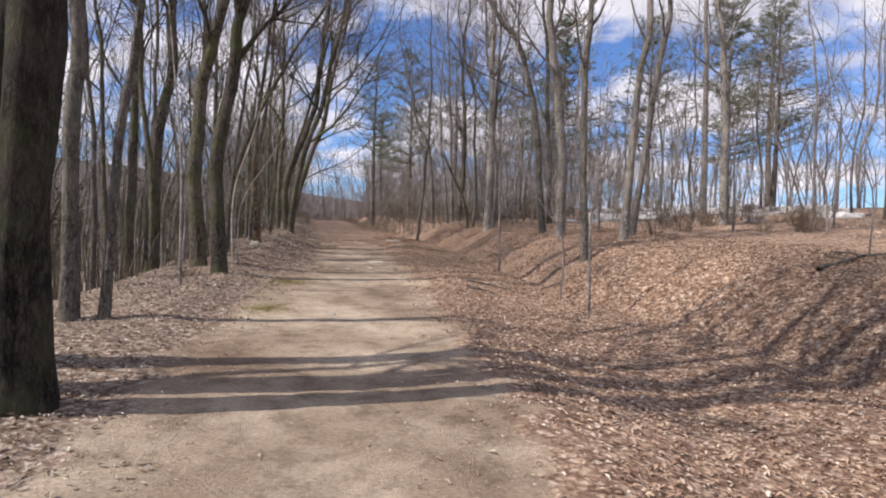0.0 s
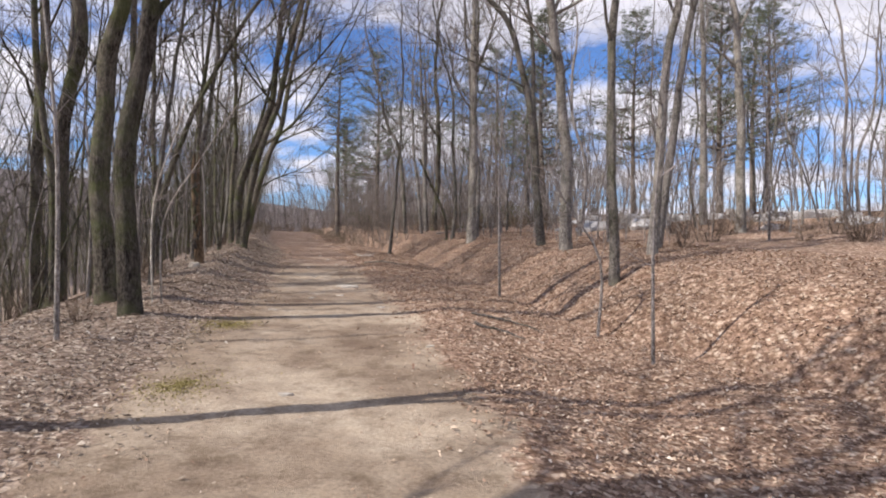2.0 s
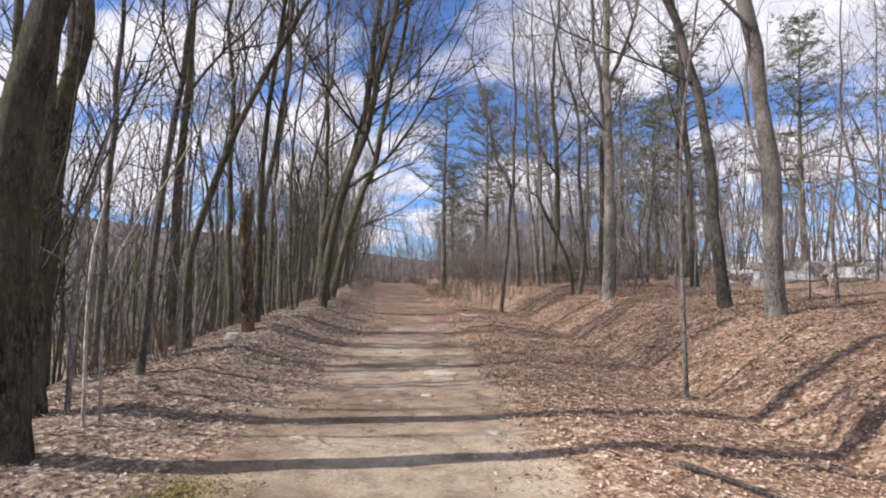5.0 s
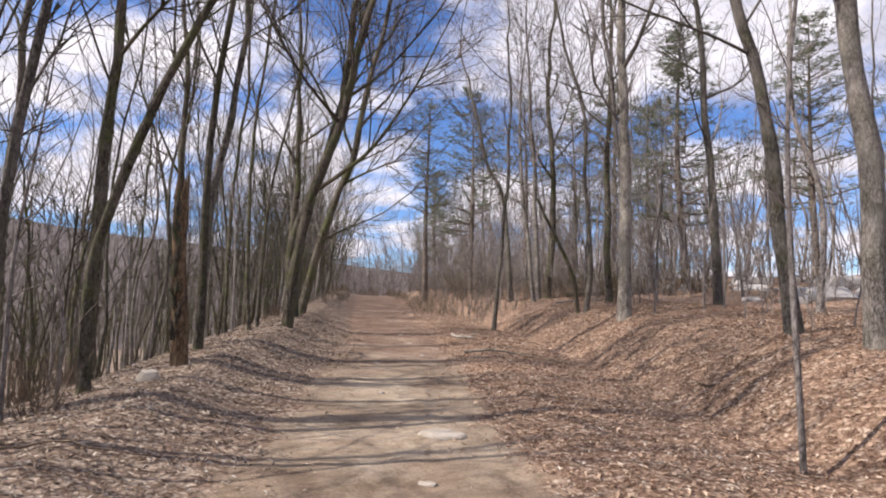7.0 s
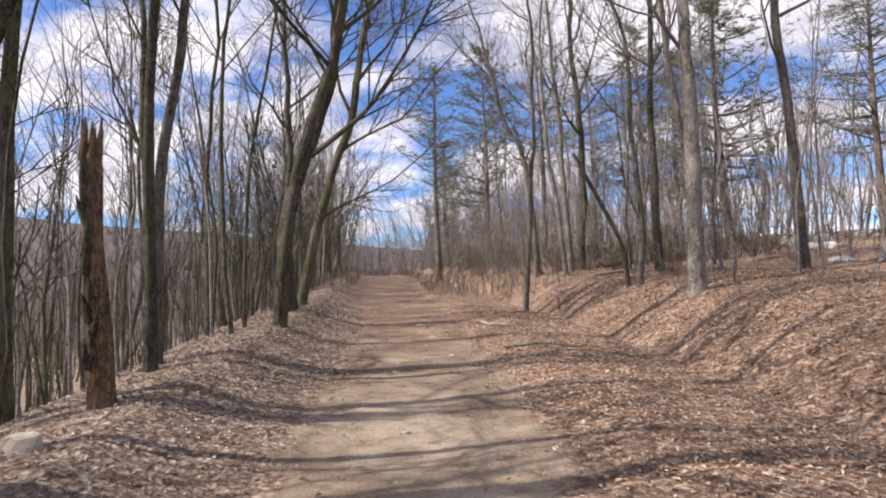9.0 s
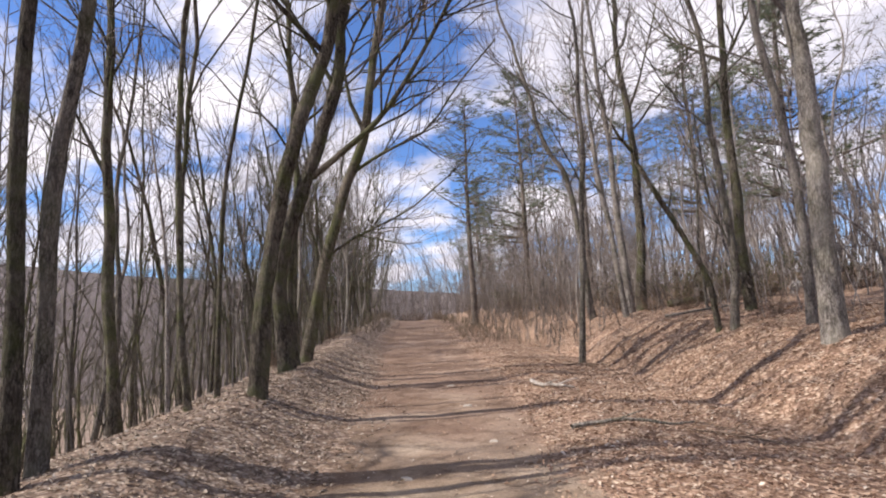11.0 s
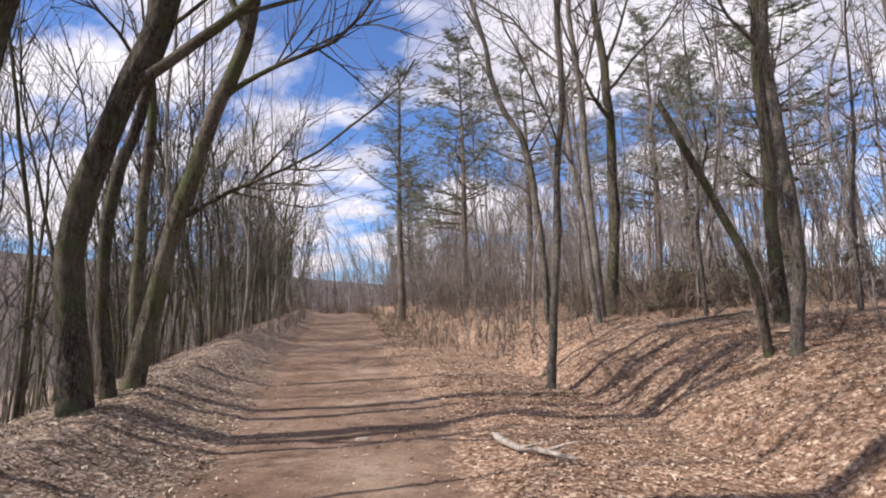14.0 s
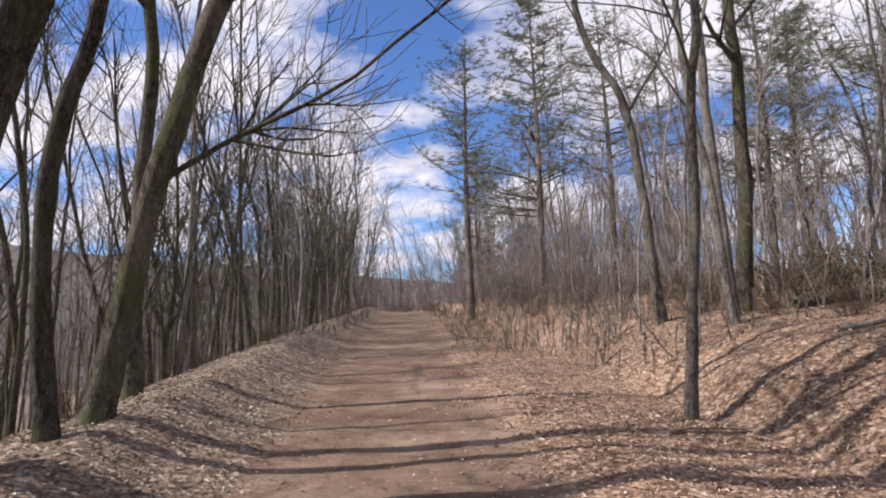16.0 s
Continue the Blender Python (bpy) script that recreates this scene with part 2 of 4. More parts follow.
def off_track(r, y):
    """Metres outside the trodden width; below zero on the track."""
    near = np.interp(y, (0, 9, 11, 18, 22, 26, 36), (-1.3, -1.3, -0.95, -0.82, -0.85, -1.0, -1.25))
    far = np.interp(y, (0, 6, 12, 14, 21, 24, 36), (1.03, 1.03, 1.15, 0.95, 0.95, 1.08, 1.25))
    return np.maximum(near - r, r - far)


def land(x, y):
    """Height of the ground, without its small bumps."""
    r = x - trail_x(y)
    k = np.interp(y, (6, 10, 15, 20), (0.12, 0.15, 0.32, 0.42))
    rises = (-15, -13, -7.5, -3.2, -1.15, -0.35, 0.02, 0, 0, 0, 0.03, 0, 0, 0.04, -0.03, -0.12, 0.27, 0.64, 0.77, 0.84, 0.96, 1.15, 1.7, 2.4, 2.6)
    # by the start the bank stands farther back, behind a deeper ditch
    back = np.interp(y, (8.3, 11.0), (1.0, 0.0))
    bank = np.interp(r - back * np.interp(r, (2.6, 4.0), (0, 1)), BANK_R, rises)
    bank = bank + back * np.interp(r, (1.2, 2.0, 2.7, 4.0, 5.5), (0, -0.18, -0.22, -0.12, 0))
    shoulder = np.interp(r, (-4.6, -3.4, -2.6, -2.1, -1.5, -1), (0, 0.35, 0.85, 1, 0.4, 0)) * k
    along = SLOPE * np.interp(y, (-200, -60, 0, 45, 60, 140, 600), (-70, -45, 0, 45, 58, 85, 95))
    return along + bank + shoulder


def lump(x, y):
    r = abs(x - trail_x(y))
    amp = 0.018 + 0.022 * min(1.0, max(0.0, r - 0.9))
    far = 1.0 + min(6.0, max(0.0, r - 8) * 0.25)
    return (noise.noise((x * 1.3, y * 1.3, 0)) * amp + noise.noise((x * 4.1, y * 4.1, 3)) * amp * 0.5) * far + (noise.noise((x * 9, y * 9, 6)) * 0.006 if r < 8 else 0)


def height(x, y):
    return float(land(x, y)) + lump(x, y)


def mesh_object(name, verts, faces, mat, parent=None, smooth=True, label=""):
    me = bpy.data.meshes.new(name)
    me.from_pydata(verts, [], faces)
    me.materials.append(mat)
    if smooth:
        me.polygons.foreach_set("use_smooth", [True] * len(me.polygons))
    me.update()
    ob = new(name, me)
    ob.parent = parent
    if label:
        ob["label"] = label
    return ob


def build_ground():
    def steps(bands):
        vals = []
        for a, b, s in bands:
            vals += list(np.arange(a, b, s))
        return vals + [bands[-1][1]]
    rs = steps(((-700, -200, 100), (-200, -60, 20), (-60, -20, 4), (-20, -8, 1), (-8, -4, 0.35), (-4, -1.6, 0.13), (-1.6, 1.6, 0.075), (1.6, 7, 0.13), (7, 12, 0.4), (12, 30, 1.5), (30, 90, 6), (90, 700, 100)))
    ys = steps(((-300, -60, 40), (-60, -6, 4), (-6, 1, 0.5), (1, 29, 0.1), (29, 46, 0.35), (46, 80, 2), (80, 160, 8), (160, 800, 100)))
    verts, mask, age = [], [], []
    for y in ys:
        cx = float(trail_x(max(-60, min(140, y))))
        for r in rs:
            x = cx + r
            z = float(land(x, y)) + lump(x, y)
            verts.append((x, y, z))
            wob = noise.noise((x * 0.7, y * 0.7, 7)) * 0.35 + noise.noise((x * 2.3, y * 2.3, 9)) * 0.3
            mask.append(float(np.interp(float(off_track(r, y)) + wob * 0.55, (-0.45, 0.45), (1, 0))))
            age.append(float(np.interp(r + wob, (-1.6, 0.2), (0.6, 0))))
    n = len(rs)
    faces = [(j * n + i, j * n + i + 1, j * n + n + i + 1, j * n + n + i) for j in range(len(ys) - 1) for i in range(n - 1)]
    ob = mesh_object("ground", verts, faces, GROUND)
    ob.data.attributes.new("dirt", "FLOAT", "POINT").data.foreach_set("value", mask)
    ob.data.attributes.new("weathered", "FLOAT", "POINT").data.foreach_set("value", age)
    tagged(ob, "sunlit woodland ground with a trodden dirt track through brown leaf litter", "ground", kind="structure")


build_ground()


# ---- trees ----
class Tubes:
    """Gathers tapering tubes into one mesh."""

    def __init__(self):
        self.v, self.f = [], []

    def add(self, pts, radii, sides, cap=True, rough=0.0):
        base = len(self.v)
        n = len(pts)
        for i, p in enumerate(pts):
            d = (pts[min(i + 1, n - 1)] - pts[max(i - 1, 0)]).normalized()
            a = d.cross(Vector((0.31, 0.95, 0.05)) if abs(d.y) < 0.9 else Vector((1, 0, 0))).normalized()
            b = d.cross(a)
            for k in range(sides):
                t = 2 * math.pi * k / sides
                r = radii[i]
                if rough:
                    r *= 1 + rough * (noise.noise((p.x * 3 + math.cos(t) * 1.6, p.y * 3 + math.sin(t) * 1.6, p.z * 1.1)) + (0.45 * noise.noise((math.cos(t) * 5, math.sin(t) * 5, p.z * 1.7)) if sides > 12 else 0))
                self.v.append(p + a * (math.cos(t) * r) + b * (math.sin(t) * r))
        for i in range(n - 1):
            for k in range(sides):
                q = base + i * sides
                self.f.append((q + k, q + (k + 1) % sides, q + sides + (k + 1) % sides, q + sides + k))
        if cap:
            self.f.append(tuple(base + (n - 1) * sides + k for k in range(sides)))

    def make(self, name, mat, parent, label=""):
        if self.f:
            return mesh_object(name, [tuple(v) for v in self.v], self.f, mat, parent, True, label)


def spline(pts, per=4):
    """A smooth line through a few points."""
    pts = [Vector(p) for p in pts]
    ext = [pts[0] * 2 - pts[1]] + pts + [pts[-1] * 2 - pts[-2]]
    out = []
    for i in range(1, len(ext) - 2):
        p0, p1, p2, p3 = ext[i - 1:i + 3]
        for k in range(per):
            t = k / per
            out.append(0.5 * ((2 * p1) + (p2 - p0) * t + (2 * p0 - 5 * p1 + 4 * p2 - p3) * t * t + (3 * p1 - p0 - 3 * p2 + p3) * t ** 3))
    return out + [pts[-1]]


def wander(rng, start, way, length, segs, bend, lift):
    pts, d = [start], way.normalized()
    for _ in range(segs):
        d = (d + Vector((rng.gauss(0, bend), rng.gauss(0, bend), rng.gauss(0, bend) + lift))).normalized()
        pts.append(pts[-1] + d * (length / segs))
    return pts


def side_way(rng, axis, angle, turn=None):
    turn = rng.uniform(0, 2 * math.pi) if turn is None else turn
    a = axis.cross(Vector((0, 1, 0.3))).normalized()
    b = axis.cross(a)
    return axis * math.cos(angle) + (a * math.cos(turn) + b * math.sin(turn)) * math.sin(angle)


def taper(r0, r1, n, power=1.0):
    return [r0 + (r1 - r0) * (i / (n - 1)) ** power for i in range(n)]


def branch_out(rng, limbs, twigs, pts, r, depth, dens):
    """Side branches and twigs along a limb."""
    n = len(pts)
    length = sum((pts[i + 1] - pts[i]).length for i in range(n - 1))
    count = max(2, int(length * (2.0 if depth else 2.5) * dens))
    for _ in range(count):
        f = rng.uniform(0.18, 1.0) * (n - 1)
        i = min(int(f), n - 2)
        p = pts[i].lerp(pts[i + 1], f - i)
        axis = (pts[i + 1] - pts[i]).normalized()
        rr = max(0.005, r * (1 - f / (n - 1)) * 0.6 + 0.003)
        if depth:
            ln = length * rng.uniform(0.3, 0.55) * (1.15 - 0.55 * f / (n - 1))
            sub = wander(rng, p, side_way(rng, axis, rng.uniform(0.5, 0.95)), ln, 4, 0.14, 0.06)
            limbs.add(sub, taper(rr, 0.004, 5), 4, False)
            branch_out(rng, limbs, twigs, sub, rr, depth - 1, dens)
        else:
            ln = rng.uniform(0.4, 1.15)
            sub = wander(rng, p, side_way(rng, axis, rng.uniform(0.4, 0.9)), ln, 3, 0.18, 0.08)
            twigs.add(sub, taper(min(rr, 0.011), 0.0032, 4), 3, False)


def hardwood(rng, axis, r, top, bark, limbs=13, first=0.26, dens=1.35, boughs=(), sides=12, label="", group="", broken=False, joined=False):
    """A leafless tree at the origin. axis: offsets of its trunk from the base; boughs: chosen large limbs as (height, point, ..., radius share)."""
    tree = new("tree", None)
    line = [(0, 0, 0)] + [tuple(a) for a in axis]
    last, before = Vector(line[-1]), Vector(line[-2])
    if top > last.z + 0.5 and not broken:
        d = (last - before).normalized()
        d = (d + Vector((0, 0, 0.9))).normalized()
        mid = last + d * (top - last.z) * 0.5 + Vector((rng.gauss(0, 0.25), rng.gauss(0, 0.25), 0))
        line += [tuple(mid), (mid.x + rng.gauss(0, 0.6), mid.y + rng.gauss(0, 0.6), top)]
    pts = spline(line, 9 if sides > 12 else 6)
    total = pts[-1].z
    off = rng.uniform(0, 90)
    for p in pts[1:]:
        k = min(1.0, p.z / 1.5) * (0.05 + 0.012 * p.z) * (0.6 + 2.5 * r)
        p.x += k * noise.noise((p.z * 0.8, off, 0)) + 0.4 * k * noise.noise((p.z * 2.1, off, 4))
        p.y += k * noise.noise((p.z * 0.8, off, 9))
    rad = []
    for p in pts:
        h = max(0.0, p.z / total)
        flare = 0.2 * math.exp(-max(0, p.z) / (1.4 * r))
        rad.append(r * ((1 - h) ** 0.85 * 0.95 + 0.05 + flare) if not broken else r * (1 + flare - 0.25 * h))
    down = Vector((0, 0, -0.35))
    trunk, crown, twigs = Tubes(), Tubes(), Tubes()
    trunk.add([pts[0] + down] + pts, [rad[0] * 1.1] + rad, sides, True, 0.2)
    trunk.make("trunk", bark, tree)
    n = len(pts)
    for share, *way, rs in boughs:
        one = Tubes()
        i = min(range(n), key=lambda k: abs(pts[k].z - share))
        sub = spline([pts[i] - (Vector(way[0]) - pts[i]).normalized() * rad[i] * 0.3] + [Vector(w) for w in way], 5)
        sub += wander(rng, sub[-1], sub[-1] - sub[-2], 2.2, 5, 0.13, 0.1)[1:]
        one.add(sub, taper(rad[i] * rs, 0.012, len(sub), 0.8), 9, False, 0.15)
        branch_out(rng, one, twigs, sub[3:], rad[i] * rs * 0.8, 1, dens * 1.2)
        one.make("bough", bark, tree)
    for k in range(limbs):
        one = crown if joined else Tubes()
        f = (first + (0.97 - first) * (k + rng.random() * 0.8) / limbs) * total
        i = min(range(n - 1), key=lambda j: abs(pts[j].z - f))
        ax = (pts[i + 1] - pts[i]).normalized()
        ln = total * rng.uniform(0.15, 0.34) * (1.2 - 0.7 * f / total)
        rr = rad[i] * rng.uniform(0.25, 0.6)
        sub = wander(rng, pts[i], side_way(rng, ax, rng.uniform(0.4, 0.95), k * 2.4 + rng.random()), ln, 7, 0.14, 0.1)
        one.add(sub, taper(rr, 0.007, 8, 0.8), 5, False)
        branch_out(rng, one, twigs, sub, rr, 1, dens)
        if not joined:
            one.make("limb", bark, tree)
    if joined:
        crown.make("crown", bark, tree)
    tw = twigs.make("twig_spray", TWIG, tree, "fine bare grey-brown twigs")
    if tw:
        tw["kind"] = "stuff"
    return tagged(tree, label or "leafless grey-brown forest tree with furrowed bark", "tree", group or "woodland trees")


def stand(tree, x, y, sink=0.0):
    tree.location = (x, y, height(x, y) - sink)
    return tree


# ---- the trees beside the track, one by one ----
def beside(seed, x, y, r, top, axis, bark=None, **more):
    if x < float(trail_x(y)) and y > 11.5:
        r *= 0.76
    return stand(hardwood(random.Random(seed), axis, r, top, bark or BARK_OAK, **more), x, y)


NEAR = "large rough-barked leafless oak rooted on the track's leafy shoulder"
# shoulder on the valley side
# these two stems take the bark with shade in its colour
beside(1, -1.72, 3.72, 0.155, 13, ((-0.02, 0, 1.0), (0.04, 0, 2.3), (0.3, 0.1, 6)), BARK_SHADED, label="thick oak close beside the dirt track, shade put into its bark colour", sides=20, first=0.4, boughs=((4.2, (0.9, -0.3, 5.0), (1.6, -0.9, 6.2), 0.5), (5.0, (0.2, 0.8, 6.0), (0.5, 1.6, 7.4), 0.5), (5.6, (0.9, 0.3, 6.6), (1.6, 0.4, 8.0), 0.55)))
beside(2, -2.1, 3.95, 0.13, 13, ((0.03, 0, 1.0), (0.12, 0, 2.3), (0.5, 0.2, 6)), BARK_SHADED, label="second oak stem grown beside the thick one, bark darkened for shade", sides=12)
# two oaks out of view, added to cast shadow on track and bank
beside(29, -4.7, 2.9, 0.13, 13, ((0, 0, 1.5), (-0.1, 0, 4), (0.2, 0.2, 7)), BARK_SHADED, label="unseen oak beside the start of the track, added for its shadow", first=0.3, boughs=((3.4, (0.6, 0.6, 4.4), (1.2, 1.1, 6.0), 0.6),))
beside(30, -3.7, 4.0, 0.15, 13, ((0, 0, 1.5), (0.1, 0, 4), (0.2, 0.1, 8)), BARK_SHADED, label="unseen oak beside the start of the track, added for its shadow", first=0.3, limbs=10, boughs=((4.0, (0.7, 0.5, 5.0), (1.3, 1.0, 6.6), 0.65), (4.6, (-0.5, -0.6, 5.8), (-0.9, -1.2, 7.4), 0.6), (5.4, (0.5, -0.6, 6.6), (0.9, -1.2, 8.2), 0.6)))
beside(3, -4.2, 10.9, 0.13, 14, ((-0.1, 0, 2.16), (0.04, 0, 3.5), (0.25, 0, 4.4)), label=NEAR, sides=14)
beside(4, -3.42, 10.02, 0.118, 14, ((-0.09, 0, 1.75), (0.05, 0, 2.8), (0.2, 0, 3.9), (0.55, 0.1, 5.6)), boughs=((3.4, (0.5, 0.2, 4.0), (1.0, 0.3, 4.6), (1.5, 0.4, 5.6), 0.5),), label=NEAR, sides=14)
beside(5, -3.15, 6.1, 0.08, 12, ((0, 0, 2.0), (0.03, 0, 3.1)), BARK_GREY)
beside(6, -2.86, 6.2, 0.05, 11, ((0.14, 0, 2.0), (0.3, 0, 3.0)), BARK_GREY)
beside(7, -7.9, 14.8, 0.16, 15, ((0.05, 0, 3.5), (0.15, 0, 6)))
beside(8, -7.3, 12.6, 0.075, 13, ((-0.05, 0, 3), (-0.35, 0, 6)), BARK_GREY)
beside(9, -8.3, 16.4, 0.09, 14, ((0.02, 0, 3), (0.1, 0, 6)), BARK_GREY)
beside(10, -5.22, 14.45, 0.074, 11, ((0, 0, 1.33), (0.3, 0, 2.33), (0.79, 0.1, 3.56), (1.5, 0.2, 4.9), (2.3, 0.2, 6.2)), label="slender tree leaning in a curve over the track")
beside(11, -4.4, 12.45, 0.05, 11, ((0.12, 0, 1.7), (0.3, 0, 3.3), (0.45, 0, 4.3)), BARK_GREY)
beside(12, -6.3, 11.6, 0.06, 13, ((-0.2, 0, 2.8), (-0.3, 0, 4.8)))
beside(13, -6.0, 12.6, 0.085, 13, ((-0.15, 0, 2.6), (-0.45, 0, 4.6)))
beside(14, -5.6, 17.1, 0.08, 14, ((0.0, 0, 3), (0.25, 0, 6)))
beside(15, -6.35, 13.1, 0.2, 12, ((0.1, 0, 2.4), (0.3, 0.0, 4.3), (0.36, 0, 5.2)), limbs=7, first=0.45)
beside(17, -7.2, 16.9, 0.125, 15, ((0, 0, 3), (0.12, 0, 6)))
beside(18, -5.56, 20.1, 0.135, 15, ((0.13, 0.02, 1.32), (0.36, 0.06, 2.54), (0.78, 0.14, 3.85), (1.25, 0.2, 5.9)), label=NEAR, sides=18, limbs=15, first=0.28, dens=1.4, boughs=((4.6, (1.7, 0.5, 5.3), (2.6, 0.9, 6.6), 0.5), (4.0, (0.2, -0.5, 4.9), (-0.5, -0.9, 6.2), 0.45)))
beside(19, -6.5, 22.6, 0.172, 16, ((-0.06, 0, 1.46), (0.23, 0.04, 2.66), (0.63, 0.1, 3.89), (1.1, 0.15, 6.0)),
       boughs=((3.05, (0.95, 0.1, 3.45), (1.75, 0.2, 4.15), (2.7, 0.3, 5.6), (3.3, 0.4, 6.9), 0.62),), label="big mossy oak with a long limb reaching over the track", sides=18, limbs=15, first=0.28, dens=1.4)
beside(20, -6.85, 23.95, 0.145, 15, ((0.33, 0.05, 1.45), (0.66, 0.1, 2.69), (0.9, 0.14, 3.34), (1.26, 0.2, 4.34), (1.6, 0.2, 6.2)),
       boughs=((3.4, (1.5, 0.2, 3.75), (2.3, 0.3, 4.1), 0.45), (1.9, (1.0, 0.2, 2.25), (1.7, 0.3, 2.55), 0.32)), label="crooked leaning oak on the leafy shoulder", sides=14, limbs=15, first=0.26, dens=1.5)
beside(21, -6.05, 19.55, 0.05, 14, ((-0.15, 0, 1.4), (-0.15, 0, 3.7), (0.1, 0, 6)))
beside(22, -6.4, 20.6, 0.042, 14, ((0.05, 0, 2.0), (0.45, 0, 4.6), (0.7, 0, 6)))
beside(23, -6.75, 23.4, 0.095, 13, ((-0.1, 0, 1.1), (0.03, 0, 2.3), (0.35, 0, 3.4)))
beside(24, -7.9, 25.6, 0.125, 15, ((0, 0, 2.5), (0.15, 0, 5)))
beside(25, -8.6, 21.4, 0.12, 14, ((-0.2, 0, 3), (-0.25, 0, 6)))
beside(26, -7.6, 21.5, 0.06, 14, ((0, 0, 3), (0.2, 0, 5.5)))
beside(27, -5.9, 17.6, 0.09, 14, ((0.1, 0, 2.5), (0.5, 0, 5)), BARK_GREY)

# bank on the hill side
beside(31, 2.78, 12.16, 0.078, 13, ((-0.05, 0, 1.94), (-0.06, 0, 3.97), (0.05, 0, 7)), label="straight grey tree on the leafy bank", bark=BARK_GREY)
beside(32, 2.83, 16.19, 0.132, 15, ((-0.09, 0, 3.1), (-0.41, -0.05, 5.6)), BARK_PALE, boughs=((5.0, (0.4, 0, 5.6), (0.9, 0, 6.6), 0.5),))
beside(33, 2.5, 17.5, 0.105, 12, ((-0.28, 0, 2.94), (-0.81, -0.1, 5.15), (-1.5, -0.2, 6.1)), BARK_GREY, label="bowed grey tree arching over the bank")
beside(34, 3.85, 13.65, 0.09, 15, ((0.23, 0, 3.36), (0.4, 0, 5.14)), BARK_PALE)
beside(35, 4.2, 14.4, 0.08, 15, ((0.44, 0, 3.54), (0.68, 0, 5.46)), BARK_PALE)
beside(36, 8.0, 19.0, 0.13, 14, ((-0.07, 0, 3.72), (-0.44, 0, 6.7)), BARK_PALE)
beside(37, 0.99, 21.9, 0.135, 15, ((0.04, 0, 3.24), (-0.02, 0, 7.03)), BARK_PALE, label="tall pale-barked straight tree on the leafy bank", sides=14)
beside(38, 1.23, 23.3, 0.07, 14, ((0.03, 0, 2.02), (-0.21, 0, 4.4)), BARK_PALE)
beside(39, 0.23, 24.42, 0.052, 3, ((-0.1, -0.02, 0.85), (-0.42, -0.07, 1.6), (-1.02, -0.18, 2.85)), BARK_OAK, limbs=3, first=0.5, broken=True, label="dead dark trunk leaning over with a snapped top")
beside(40, 0.42, 24.2, 0.066, 12, ((0.09, 0, 1.0), (0.05, 0, 2.0), (-0.02, 0, 3.95), (-0.14, 0, 5.2)), BARK_GREY, boughs=((1.2, (-0.05, -0.1, 1.6), 0.45),))
beside(41, -2.0, 26.5, 0.066, 13, ((0.2, 0, 2.4), (0.36, 0.07, 4.96), (0.39, 0.07, 7.4)), BARK_GREY, label="slim straight tree at the foot of the bank")
beside(42, -0.7, 30.0, 0.095, 13, ((-0.2, 0, 4.1), (-0.35, 0, 7)), BARK_PALE)
beside(43, -0.4, 30.5, 0.13, 15, ((0.2, 0, 4.2), (0.0, 0, 7.8)), BARK_OAK, boughs=((5.4, (0.5, 0, 6.3), (0.9, 0, 7.6), 0.5),))
beside(44, -1.67, 30.8, 0.098, 12, ((-0.36, 0, 3.74), (-0.95, -0.1, 5.1), (-1.5, -0.2, 7.5)), BARK_GREY, label="dark tree leaning across towards the track")
beside(45, 1.2, 23.1 + 3.2, 0.1, 13, ((0.0, 0, 4.3), (0.1, 0, 8)), BARK_OAK)
beside(47, 9.4, 24.6, 0.14, 14, ((-0.04, 0, 3.56), (-0.1, 0, 6.3)), BARK_PALE)
beside(48, 3.35, 23.7, 0.104, 14, ((-0.13, 0, 3.26), (-0.33, 0, 6.6)), BARK_GREY)
beside(49, -0.88, 29.2, 0.073, 12, ((-0.22, 0, 2.34), (-0.4, 0, 3.7)), BARK_PALE)


def snag():
    """A dead trunk with a torn, hollow top."""
    rng = random.Random(77)
    tree = new("dead_tree_snag", None)
    t = Tubes()
    pts = spline([(0, 0, -0.3), (0, 0, 0), (-0.06, 0, 0.9), (-0.1, 0, 1.6), (-0.12, 0, 2.05)], 4)
    t.add(pts, [0.115, 0.11, 0.105, 0.1, 0.096, 0.092, 0.088, 0.082, 0.082, 0.08, 0.078, 0.08, 0.08, 0.078, 0.076, 0.072, 0.045][:len(pts)], 14, True, 0.35)
    t.make("trunk", BARK_DEAD, tree)
    for k in range(6):
        s = Tubes()
        a = k * 1.05 + rng.random() * 0.4
        p = Vector((-0.12 + math.cos(a) * 0.06, math.sin(a) * 0.06, 1.95))
        s.add(wander(rng, p, Vector((rng.gauss(0, 0.1), rng.gauss(0, 0.1), 1)), rng.uniform(0.15, 0.42), 3, 0.08, 0.1), [0.038, 0.03, 0.018, 0.004], 4, False)
        s.make("splinter", BARK_DEAD, tree)
    flake = Tubes()
    for k in range(9):
        p = Vector((-0.02 + rng.gauss(0, 0.04), -0.1, 0.3 + 0.18 * k))
        flake.add(wander(rng, p, Vector((rng.gauss(0, 0.3), -0.25, 1)), rng.uniform(0.15, 0.35), 3, 0.1, 0.05), [0.03, 0.034, 0.02, 0.004], 5, False)
    flake.make("loose_bark", BARK_OAK, tree, "loose flakes of dark bark")
    stand(tree, -4.94, 15.6)
    tagged(tree, "dead brown trunk snapped off with a splintered top", "tree")


snag()


